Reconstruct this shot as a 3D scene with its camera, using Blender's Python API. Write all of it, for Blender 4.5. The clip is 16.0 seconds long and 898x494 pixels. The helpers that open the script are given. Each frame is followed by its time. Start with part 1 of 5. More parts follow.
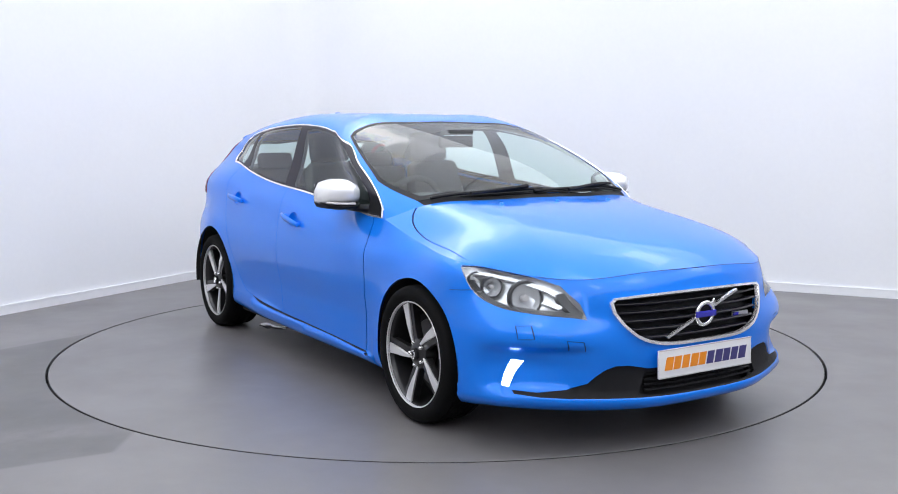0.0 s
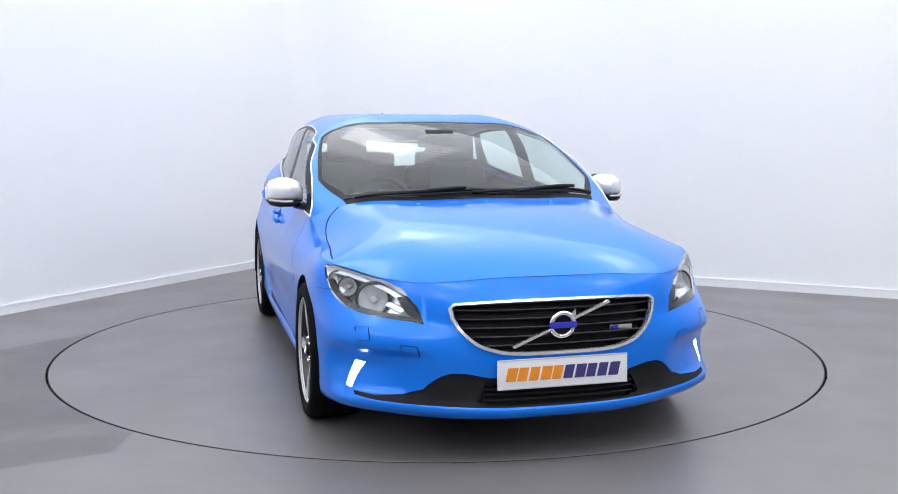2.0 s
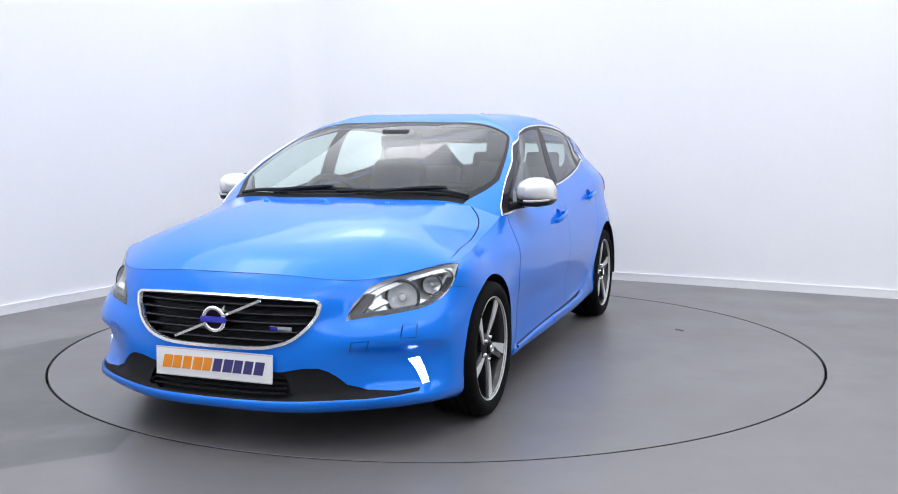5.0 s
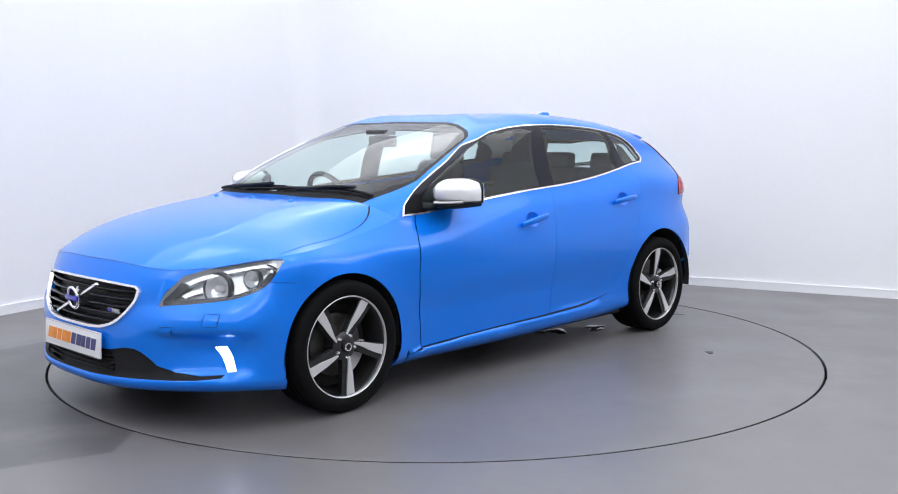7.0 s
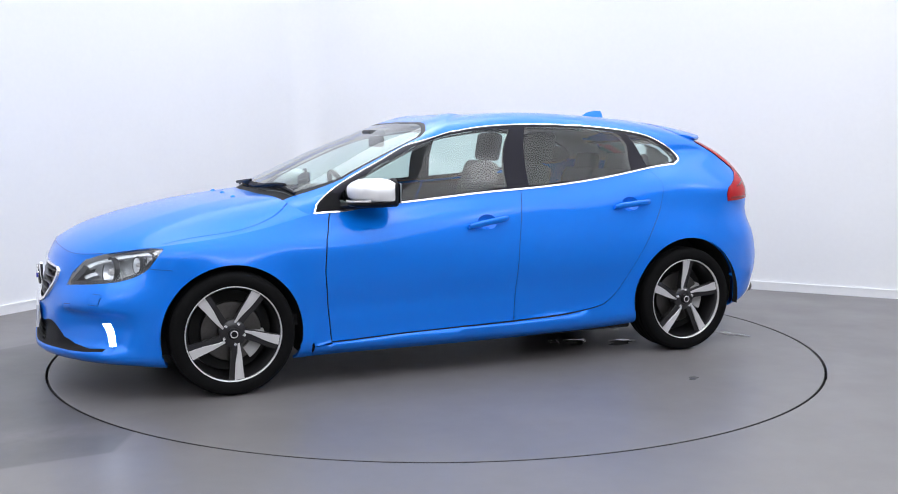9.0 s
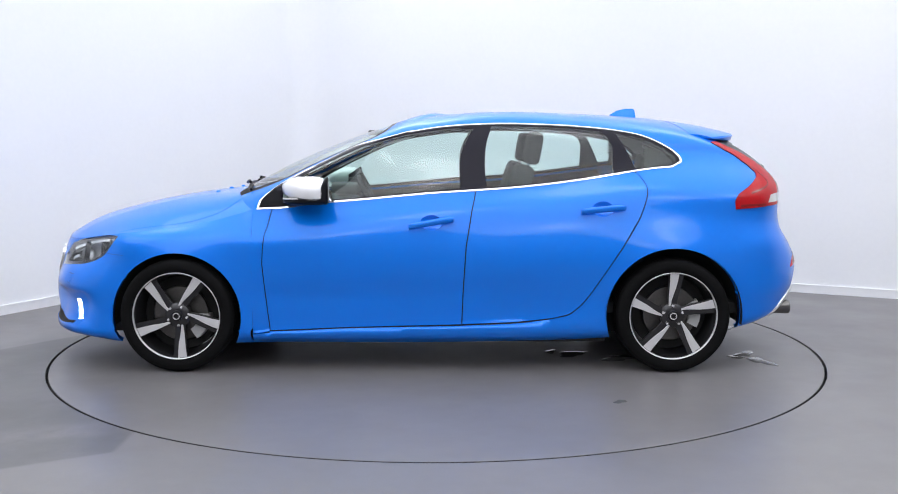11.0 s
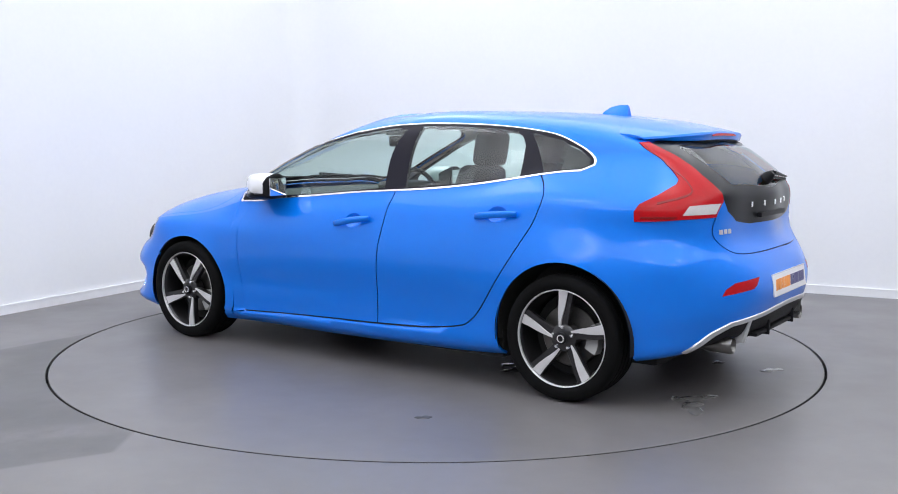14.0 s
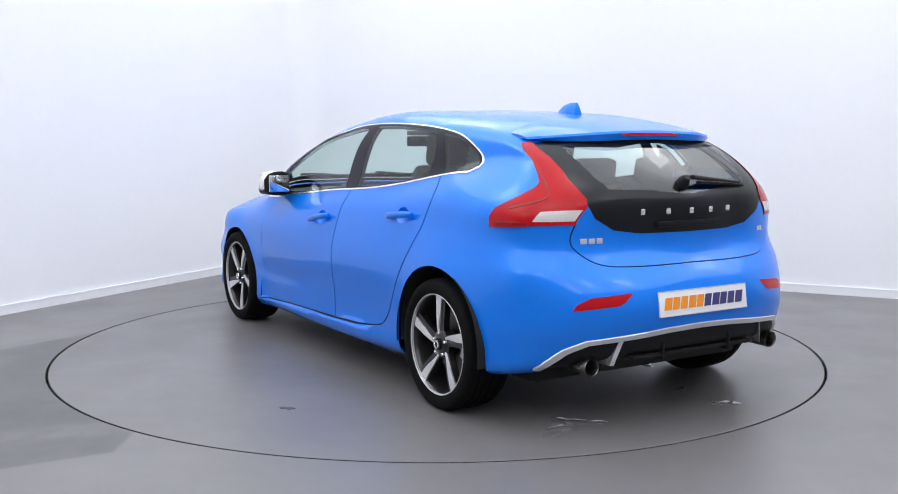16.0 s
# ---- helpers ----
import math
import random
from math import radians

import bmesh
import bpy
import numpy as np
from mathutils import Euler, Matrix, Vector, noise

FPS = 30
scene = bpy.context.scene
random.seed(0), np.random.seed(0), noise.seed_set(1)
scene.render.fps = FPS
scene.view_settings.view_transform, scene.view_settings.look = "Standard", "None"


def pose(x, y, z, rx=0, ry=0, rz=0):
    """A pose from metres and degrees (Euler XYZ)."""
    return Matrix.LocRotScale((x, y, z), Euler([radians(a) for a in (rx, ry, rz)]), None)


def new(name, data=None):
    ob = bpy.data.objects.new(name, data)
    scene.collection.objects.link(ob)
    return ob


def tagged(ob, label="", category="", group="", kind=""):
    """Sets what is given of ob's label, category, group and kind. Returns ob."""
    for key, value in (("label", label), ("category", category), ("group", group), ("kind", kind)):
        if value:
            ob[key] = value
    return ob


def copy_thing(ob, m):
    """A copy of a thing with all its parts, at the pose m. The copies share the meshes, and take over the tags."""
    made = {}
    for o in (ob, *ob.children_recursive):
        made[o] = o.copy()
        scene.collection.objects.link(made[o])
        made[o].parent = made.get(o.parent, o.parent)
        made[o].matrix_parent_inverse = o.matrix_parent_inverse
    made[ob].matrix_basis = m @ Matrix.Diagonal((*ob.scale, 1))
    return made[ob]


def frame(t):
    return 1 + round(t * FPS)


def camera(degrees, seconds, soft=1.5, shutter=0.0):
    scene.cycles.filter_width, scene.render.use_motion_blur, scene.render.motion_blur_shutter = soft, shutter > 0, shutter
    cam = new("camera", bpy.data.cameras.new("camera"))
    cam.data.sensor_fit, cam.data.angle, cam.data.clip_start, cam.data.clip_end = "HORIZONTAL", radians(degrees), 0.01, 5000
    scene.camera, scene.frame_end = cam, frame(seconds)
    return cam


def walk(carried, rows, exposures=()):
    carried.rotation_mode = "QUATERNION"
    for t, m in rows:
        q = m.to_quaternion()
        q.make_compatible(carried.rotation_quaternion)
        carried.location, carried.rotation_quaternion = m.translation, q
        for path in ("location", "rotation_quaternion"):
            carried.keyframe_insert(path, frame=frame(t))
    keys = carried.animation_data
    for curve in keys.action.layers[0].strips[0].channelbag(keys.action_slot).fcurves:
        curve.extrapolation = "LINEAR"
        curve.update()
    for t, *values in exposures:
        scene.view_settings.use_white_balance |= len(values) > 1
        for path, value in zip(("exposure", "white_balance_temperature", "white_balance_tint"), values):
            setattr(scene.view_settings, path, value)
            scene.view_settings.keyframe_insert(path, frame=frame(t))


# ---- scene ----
# ---------------------------------------------------------------- camera
CAM_H, CAM_D = 1.2477, 5.858
cam = camera(49.74, 16.0, soft=1.0)
CAM_POSE = pose(0, -CAM_D, CAM_H, 90 - 6.415, 0.016, -0.664)
walk(cam, [(0.0, CAM_POSE), (16.0, CAM_POSE)])

# heading of the turntable in degrees: it starts slowly, then turns evenly clockwise
TURN = [(0.0, -58.31), (0.5, -60.21), (1.0, -63.88), (1.5, -68.93), (2.0, -75.11), (2.5, -80.89), (3.0, -87.14),
        (3.5, -92.86), (4.0, -99.01), (4.5, -104.85), (5.0, -110.80), (5.5, -116.74), (6.0, -122.68), (6.5, -128.60),
        (7.0, -134.51), (7.5, -140.30), (8.0, -146.31), (8.5, -151.97), (9.0, -157.96), (9.5, -163.75), (10.0, -169.54),
        (10.5, -175.32), (11.0, -181.10), (11.5, -186.89), (12.0, -192.61), (12.5, -198.26), (13.0, -204.13),
        (13.5, -209.76), (14.0, -215.79), (14.5, -221.32), (15.0, -227.33), (15.5, -233.01), (16.0, -239.07)]
OFF = Vector((0.0555, -0.0994, 0.0))     # the car stands a little off the turntable's centre
TABLE_R = 2.2267

# ---------------------------------------------------------------- light
world = bpy.data.worlds.new("world")
scene.world = world
world.use_nodes = True
world.node_tree.nodes["Background"].inputs["Color"].default_value = (0.80, 0.88, 1.0, 1)
world.node_tree.nodes["Background"].inputs["Strength"].default_value = 0.05
PANEL_GLOW = 1.66
scene.view_settings.exposure = 0.08


# ---------------------------------------------------------------- materials
def rgba(c):
    return (*c, 1.0)


def mat(name, color, rough=0.5, metal=0.0, coat=0.0, coat_rough=0.03, spec=0.5, grain=0.0, scale=60.0, bump=0.0, rvar=0.0,
        detail=4.0, emit=None, glow=0.0):
    m = bpy.data.materials.new(name)
    m.use_nodes = True
    n, l = m.node_tree.nodes, m.node_tree.links
    b = n["Principled BSDF"]
    b.inputs["Base Color"].default_value = rgba(color)
    b.inputs["Roughness"].default_value = rough
    b.inputs["Metallic"].default_value = metal
    b.inputs["Coat Weight"].default_value = coat
    b.inputs["Coat Roughness"].default_value = coat_rough
    b.inputs["Specular IOR Level"].default_value = spec
    if emit:
        b.inputs["Emission Color"].default_value = rgba(emit)
        b.inputs["Emission Strength"].default_value = glow
    if grain or bump or rvar:
        tc = n.new("ShaderNodeTexCoord")
        fine = n.new("ShaderNodeTexNoise")
        fine.inputs["Scale"].default_value = scale
        fine.inputs["Detail"].default_value = detail
        l.new(tc.outputs["Object"], fine.inputs["Vector"])
        big = n.new("ShaderNodeTexNoise")
        big.inputs["Scale"].default_value = scale / 14
        big.inputs["Detail"].default_value = 3
        l.new(tc.outputs["Object"], big.inputs["Vector"])
        both = n.new("ShaderNodeMath")
        both.operation = "ADD"
        l.new(fine.outputs["Fac"], both.inputs[0])
        l.new(big.outputs["Fac"], both.inputs[1])
        if grain:
            ramp = n.new("ShaderNodeMapRange")
            ramp.inputs["From Min"].default_value, ramp.inputs["From Max"].default_value = 0.6, 1.4
            ramp.inputs["To Min"].default_value, ramp.inputs["To Max"].default_value = 1 - grain, 1 + grain
            l.new(both.outputs[0], ramp.inputs["Value"])
            mul = n.new("ShaderNodeVectorMath")
            mul.operation = "SCALE"
            mul.inputs[0].default_value = color
            l.new(ramp.outputs["Result"], mul.inputs["Scale"])
            l.new(mul.outputs["Vector"], b.inputs["Base Color"])
        if rvar:
            rr = n.new("ShaderNodeMapRange")
            rr.inputs["From Min"].default_value, rr.inputs["From Max"].default_value = 0.6, 1.4
            rr.inputs["To Min"].default_value, rr.inputs["To Max"].default_value = max(0.02, rough - rvar), rough + rvar
            l.new(both.outputs[0], rr.inputs["Value"])
            l.new(rr.outputs["Result"], b.inputs["Roughness"])
        if bump:
            bp = n.new("ShaderNodeBump")
            bp.inputs["Strength"].default_value = bump
            bp.inputs["Distance"].default_value = 0.002
            l.new(fine.outputs["Fac"], bp.inputs["Height"])
            l.new(bp.outputs["Normal"], b.inputs["Normal"])
    return m


def thin_glass(name, tint, gloss=1.0, rough=0.0, ior=1.5):
    m = bpy.data.materials.new(name)
    m.use_nodes = True
    n, l = m.node_tree.nodes, m.node_tree.links
    n.clear()
    out = n.new("ShaderNodeOutputMaterial")
    mix = n.new("ShaderNodeMixShader")
    tr = n.new("ShaderNodeBsdfTransparent")
    tr.inputs["Color"].default_value = rgba(tint)
    gl = n.new("ShaderNodeBsdfGlossy")
    gl.inputs["Roughness"].default_value = rough
    gl.inputs["Color"].default_value = (gloss, gloss, gloss, 1)
    # gloss rises towards grazing angles, alike from both sides of the pane
    lw = n.new("ShaderNodeLayerWeight")
    lw.inputs["Blend"].default_value = 0.5
    f0 = ((ior - 1) / (ior + 1)) ** 2
    pw = n.new("ShaderNodeMath")
    pw.operation = "POWER"
    pw.inputs[1].default_value = 5.0
    l.new(lw.outputs["Facing"], pw.inputs[0])
    ma = n.new("ShaderNodeMath")
    ma.operation = "MULTIPLY_ADD"
    ma.inputs[1].default_value, ma.inputs[2].default_value = 1 - f0, f0
    l.new(pw.outputs[0], ma.inputs[0])
    l.new(ma.outputs[0], mix.inputs[0])
    l.new(tr.outputs[0], mix.inputs[1])
    l.new(gl.outputs[0], mix.inputs[2])
    l.new(mix.outputs[0], out.inputs["Surface"])
    return m


def paint_material():
    m = mat("blue_metallic_paint", (0.001, 0.176, 0.77), rough=0.34, metal=0.22, coat=0.75, coat_rough=0.075, spec=0.05)
    n, l = m.node_tree.nodes, m.node_tree.links
    b = n["Principled BSDF"]
    tc = n.new("ShaderNodeTexCoord")
    fl = n.new("ShaderNodeTexVoronoi")
    fl.inputs["Scale"].default_value = 900
    l.new(tc.outputs["Object"], fl.inputs["Vector"])
    mr = n.new("ShaderNodeMapRange")
    mr.inputs["To Min"].default_value, mr.inputs["To Max"].default_value = 0.26, 0.48
    l.new(fl.outputs["Distance"], mr.inputs["Value"])
    l.new(mr.outputs["Result"], b.inputs["Roughness"])
    return m


def floor_material(name, patch):
    """Grey sealed concrete: cloudy stains, fine grain; patch: a darker straight-edged strip beside the turntable."""
    m = bpy.data.materials.new(name)
    m.use_nodes = True
    n, l = m.node_tree.nodes, m.node_tree.links
    b = n["Principled BSDF"]
    tc = n.new("ShaderNodeTexCoord")

    def noise_tex(scale, detail, rough=0.55):
        t = n.new("ShaderNodeTexNoise")
        t.inputs["Scale"].default_value, t.inputs["Detail"].default_value, t.inputs["Roughness"].default_value = scale, detail, rough
        l.new(tc.outputs["Object"], t.inputs["Vector"])
        return t.outputs["Fac"]

    def ramp(src, a, c, lo, hi):
        r = n.new("ShaderNodeMapRange")
        for k, v in zip(("From Min", "From Max", "To Min", "To Max"), (a, c, lo, hi)):
            r.inputs[k].default_value = v
        l.new(src, r.inputs["Value"])
        return r.outputs["Result"]

    def mult(a, c):
        k = n.new("ShaderNodeMath")
        k.operation = "MULTIPLY"
        l.new(a, k.inputs[0])
        l.new(c, k.inputs[1])
        return k.outputs[0]

    tone = mult(ramp(noise_tex(0.9, 4), 0.3, 0.7, 0.88, 1.10), ramp(noise_tex(9, 5, 0.65), 0.3, 0.7, 0.95, 1.05))
    tone = mult(tone, ramp(noise_tex(160, 2), 0.3, 0.7, 0.96, 1.04))
    if patch:
        def side(nx, ny, c, soft=0.012):
            d = n.new("ShaderNodeVectorMath")
            d.operation = "DOT_PRODUCT"
            d.inputs[1].default_value = (nx, ny, 0)
            l.new(tc.outputs["Object"], d.inputs[0])
            return ramp(d.outputs["Value"], c - soft, c + soft, 0, 1)
        # between straight edges that run across the floor
        inside = mult(mult(side(0.794, -0.607, -1.955), side(-0.476, 0.879, -1.214)), side(-1, 0, 1.3))
        tone = mult(tone, ramp(inside, 0, 1, 1.0, 0.54))
        # inside the strip the tone is lighter along one band and in blotches
        pale_band = mult(mult(side(-0.38, 0.925, -1.16, 0.05), side(0.38, -0.925, 0.97, 0.05)), ramp(noise_tex(4.5, 5, 0.6), 0.36, 0.60, 0.25, 1))
        pale_band = mult(pale_band, inside)
        tone = mult(tone, ramp(pale_band, 0, 1, 1.0, 1.42))
        tone = mult(tone, ramp(mult(inside, ramp(noise_tex(2.3, 6, 0.65), 0.45, 0.62, 0, 1)), 0, 1, 1.0, 1.22))
    col = n.new("ShaderNodeVectorMath")
    col.operation = "SCALE"
    col.inputs[0].default_value = (0.146, 0.137, 0.139)
    l.new(tone, col.inputs["Scale"])
    l.new(col.outputs["Vector"], b.inputs["Base Color"])
    l.new(ramp(noise_tex(1.6, 3), 0.3, 0.7, 0.32, 0.42), b.inputs["Roughness"])
    b.inputs["Specular IOR Level"].default_value = 0.72
    bp = n.new("ShaderNodeBump")
    bp.inputs["Strength"].default_value, bp.inputs["Distance"].default_value = 0.06, 0.001
    l.new(noise_tex(220, 3), bp.inputs["Height"])
    l.new(bp.outputs["Normal"], b.inputs["Normal"])
    return m


PAINT = paint_material()
FLOOR_M = floor_material("sealed_concrete_floor", True)
TABLE_M = floor_material("sealed_concrete_turntable", False)
WALL_M = mat("white_wall_paint", (0.80, 0.805, 0.83), rough=0.75, grain=0.015, scale=30, bump=0.05)
# for walls out of view: grey chosen to dim what the car reflects
BACK_M = mat("unseen_wall_grey", (0.34, 0.34, 0.36), rough=0.8, grain=0.03, scale=20)
SKIRT_M = mat("white_gloss_skirting", (0.82, 0.82, 0.84), rough=0.35, grain=0.02, scale=20)
CEIL_M = mat("white_ceiling_paint", (0.80, 0.80, 0.82), rough=0.9, grain=0.02, scale=15)
GLOW_M = mat("lit_ceiling_diffuser", (0.9, 0.9, 0.9), rough=0.8, emit=(0.93, 0.96, 1.0), glow=PANEL_GLOW)
CORE_M = mat("bright_lamp_core", (0.9, 0.9, 0.9), rough=0.8, emit=(0.95, 0.97, 1.0), glow=5.0)
HALO_M = mat("lamp_halo", (0.9, 0.9, 0.9), rough=0.8, emit=(0.94, 0.965, 1.0), glow=2.6)
GAP_M = mat("dark_joint", (0.012, 0.012, 0.013), rough=0.8)
SHUT_M = mat("dark_shut_line", (0.003, 0.010, 0.03), rough=0.7)
BLACK_M = mat("black_textured_plastic", (0.008, 0.008, 0.010), rough=0.6, spec=0.2, grain=0.15, scale=300, bump=0.2)
TRIM_M = mat("satin_black_trim", (0.007, 0.007, 0.009), rough=0.45, spec=0.2, grain=0.1, scale=80)
PILLAR_M = mat("satin_black_pillar", (0.007, 0.006, 0.014), rough=0.35, spec=0.2, grain=0.05, scale=40)
GATE_M = mat("gloss_black_tailgate_panel", (0.007, 0.0075, 0.010), rough=0.3, coat=0.12, spec=0.2, grain=0.05, scale=30)
CHROME_M = mat("chrome", (0.90, 0.90, 0.91), rough=0.14, metal=0.85, grain=0.02, scale=40)
SILVER_M = mat("satin_silver_trim", (0.62, 0.63, 0.65), rough=0.32, metal=0.75, grain=0.03, scale=60)
MIRROR_M = mat("satin_silver_mirror_cap", (0.80, 0.80, 0.82), rough=0.22, metal=0.25, coat=0.5, grain=0.02, scale=60)
TYRE_M = mat("tyre_rubber", (0.0045, 0.0045, 0.005), rough=0.8, spec=0.10, grain=0.2, scale=120, bump=0.25)
RIM_M = mat("dark_grey_alloy", (0.026, 0.025, 0.028), rough=0.36, metal=0.6, coat=0.4, grain=0.08, scale=60)
MACH_M = mat("machined_alloy", (0.70, 0.69, 0.70), rough=0.38, metal=0.55, grain=0.05, scale=200)
DISC_M = mat("brake_disc_steel", (0.12, 0.115, 0.11), rough=0.4, metal=0.9, grain=0.15, scale=80)
GLASS_M = thin_glass("clear_window_glass", (0.84, 0.93, 0.90), ior=1.55)
SIDE_GLASS_M = thin_glass("green_side_glass", (0.78, 0.90, 0.86), ior=1.6)
REAR_GLASS_M = thin_glass("tinted_rear_glass", (0.74, 0.84, 0.82), ior=1.8)
LENS_M = thin_glass("lamp_lens", (0.93, 0.95, 0.97), ior=1.4)
RED_M = mat("red_lamp_lens", (0.40, 0.002, 0.006), rough=0.25, spec=0.15, coat=0.22, grain=0.12, scale=90)
DEEP_RED_M = mat("deep_red_lamp_insert", (0.20, 0.002, 0.004), rough=0.2, coat=0.3, grain=0.15, scale=120)
CLEAR_M = mat("clear_reversing_lens", (0.52, 0.50, 0.50), rough=0.12, coat=1.0, grain=0.12, scale=120)
REFL_M = mat("lamp_reflector_chrome", (0.88, 0.89, 0.91), rough=0.25, metal=0.6, grain=0.06, scale=90)
HOUSE_M = mat("lamp_housing", (0.030, 0.031, 0.036), rough=0.35, metal=0.2, grain=0.1, scale=60)
DRL_M = mat("lit_running_light", (0.9, 0.92, 1.0), rough=0.2, emit=(0.78, 0.84, 1.0), glow=9.0)
PLATE_M = mat("white_plate", (0.74, 0.74, 0.76), rough=0.35, coat=0.3, grain=0.02, scale=90)
ORANGE_M = mat("orange_plate_print", (0.80, 0.26, 0.015), rough=0.4, grain=0.06, scale=40)
NAVY_M = mat("dark_blue_plate_print", (0.045, 0.04, 0.16), rough=0.4, grain=0.06, scale=40)
BADGE_M = mat("blue_badge_enamel", (0.03, 0.03, 0.42), rough=0.2, coat=0.6, grain=0.03, scale=60)
SEAT_M = mat("charcoal_seat_cloth", (0.040, 0.040, 0.045), rough=0.85, grain=0.15, scale=160, bump=0.05)
DASH_M = mat("dark_grey_dashboard", (0.055, 0.057, 0.060), rough=0.7, grain=0.12, scale=240, bump=0.2)
CABIN_M = mat("dark_cabin_trim", (0.03, 0.03, 0.032), rough=0.85, grain=0.15, scale=90)
LINER_M = mat("grey_headlining", (0.42, 0.42, 0.41), rough=0.9, grain=0.05, scale=200)
UNDER_M = mat("underbody", (0.006, 0.006, 0.006), rough=0.8, grain=0.2, scale=40)
PIPE_M = mat("exhaust_steel", (0.16, 0.155, 0.15), rough=0.3, metal=1.0, grain=0.1, scale=60)
WET_M = mat("water_puddle", (0.15, 0.145, 0.147), rough=0.06, spec=0.6, grain=0.1, scale=20)
GREY_M = mat("light_grey_plastic", (0.5, 0.5, 0.5), rough=0.4, grain=0.05, scale=60)
STAIN_M = mat("dark_oil_stain", (0.05, 0.05, 0.05), rough=0.5, grain=0.2, scale=60)
MGLASS_M = mat("mirror_glass", (0.75, 0.80, 0.82), rough=0.02, metal=1.0, grain=0.01, scale=10)
AMBER_M = mat("amber_bulb", (0.75, 0.35, 0.05), rough=0.2, coat=0.6, grain=0.05, scale=40)


# ---------------------------------------------------------------- mesh helpers
def mesh_from(name, verts, faces, material, smooth=True, normals=None):
    me = bpy.data.meshes.new(name)
    me.from_pydata([tuple(v) for v in verts], [], [tuple(f) for f in faces])
    me.materials.append(material)
    if smooth:
        me.polygons.foreach_set("use_smooth", [True] * len(me.polygons))
    me.update()
    if normals is not None:
        me.normals_split_custom_set_from_vertices([tuple(v) for v in normals])
    return me


def child(name, me, parent, label="", at=None):
    ob = new(name, me)
    ob.parent = parent
    if at is not None:
        ob.matrix_basis = at
    elif parent is not None and parent.parent is None and parent.name == "car":
        ob.location = OFF
    if label:
        ob["label"] = label
    return ob


def part(name, bm, material, parent, label="", at=None, smooth=True, sharp=40):
    """Links a bmesh as one mesh object under a thing or a part."""
    bmesh.ops.recalc_face_normals(bm, faces=bm.faces)
    me = bpy.data.meshes.new(name)
    for f in bm.faces:
        f.smooth = smooth
    if smooth:
        for e in bm.edges:
            if len(e.link_faces) == 2 and e.calc_face_angle(0) > radians(sharp):
                e.smooth = False
    bm.to_mesh(me)
    bm.free()
    me.materials.append(material)
    return child(name, me, parent, label, at)


def box_bm(x0, x1, y0, y1, z0, z1, bevel=0.0, seg=2):
    bm = bmesh.new()
    bmesh.ops.create_cube(bm, size=1)
    bmesh.ops.transform(bm, matrix=Matrix.Translation(((x0 + x1) / 2, (y0 + y1) / 2, (z0 + z1) / 2)) @ Matrix.Diagonal((x1 - x0, y1 - y0, z1 - z0, 1)), verts=bm.verts)
    if bevel:
        bmesh.ops.bevel(bm, geom=bm.edges[:], offset=bevel, segments=seg, profile=0.6, affect="EDGES")
    return bm


def add_bm(bm, other):
    me = bpy.data.meshes.new("tmp")
    other.to_mesh(me)
    other.free()
    bm.from_mesh(me)
    bpy.data.meshes.remove(me)
    return bm


def prism_bm(outline, depth, bevel=0.0):
    """A flat outline in x, y pulled up by depth along z."""
    bm = bmesh.new()
    f = bm.faces.new([bm.verts.new((a, c, 0)) for a, c in outline])
    r = bmesh.ops.extrude_face_region(bm, geom=[f])
    bmesh.ops.translate(bm, vec=(0, 0, depth), verts=[v for v in r["geom"] if isinstance(v, bmesh.types.BMVert)])
    if bevel:
        bmesh.ops.bevel(bm, geom=bm.edges[:], offset=bevel, segments=2, profile=0.6, affect="EDGES")
    return bm


def tube_bm(points, radius, seg=8, closed=False, flat=1.0, up=(0, 0, 1)):
    """A tube along points; flat squeezes it along up."""
    bm = bmesh.new()
    n = len(points)
    P = [Vector(p) for p in points]
    rings = []
    for i in range(n):
        a, c = (P[(i - 1) % n], P[(i + 1) % n]) if closed else (P[max(i - 1, 0)], P[min(i + 1, n - 1)])
        d = (c - a).normalized()
        s = d.cross(Vector(up))
        s = s.normalized() if s.length > 1e-6 else d.orthogonal().normalized()
        w = s.cross(d).normalized()
        rr = radius[i] if isinstance(radius, (list, tuple)) else radius
        rings.append([bm.verts.new(P[i] + s * math.cos(k * 2 * math.pi / seg) * rr + w * math.sin(k * 2 * math.pi / seg) * rr * flat) for k in range(seg)])
    for i in range(n if closed else n - 1):
        A, B = rings[i], rings[(i + 1) % n]
        for k in range(seg):
            bm.faces.new((A[k], A[(k + 1) % seg], B[(k + 1) % seg], B[k]))
    if not closed:
        bm.faces.new(rings[0][::-1])
        bm.faces.new(rings[-1])
    return bm


def lathe_bm(profile, seg=48, a0=0.0, a1=2 * math.pi):
    """Turns a profile of (radius, y) round the y axis."""
    bm = bmesh.new()
    full = abs(a1 - a0 - 2 * math.pi) < 1e-6
    m = seg if full else seg + 1
    rings = []
    for i in range(m):
        a = a0 + (a1 - a0) * i / seg
        rings.append([bm.verts.new((r * math.cos(a), y, r * math.sin(a))) for r, y in profile])
    for i in range(seg):
        A, B = rings[i], rings[(i + 1) % m]
        for k in range(len(profile) - 1):
            bm.faces.new((A[k], A[k + 1], B[k + 1], B[k]))
    bmesh.ops.remove_doubles(bm, verts=bm.verts, dist=1e-6)
    return bm


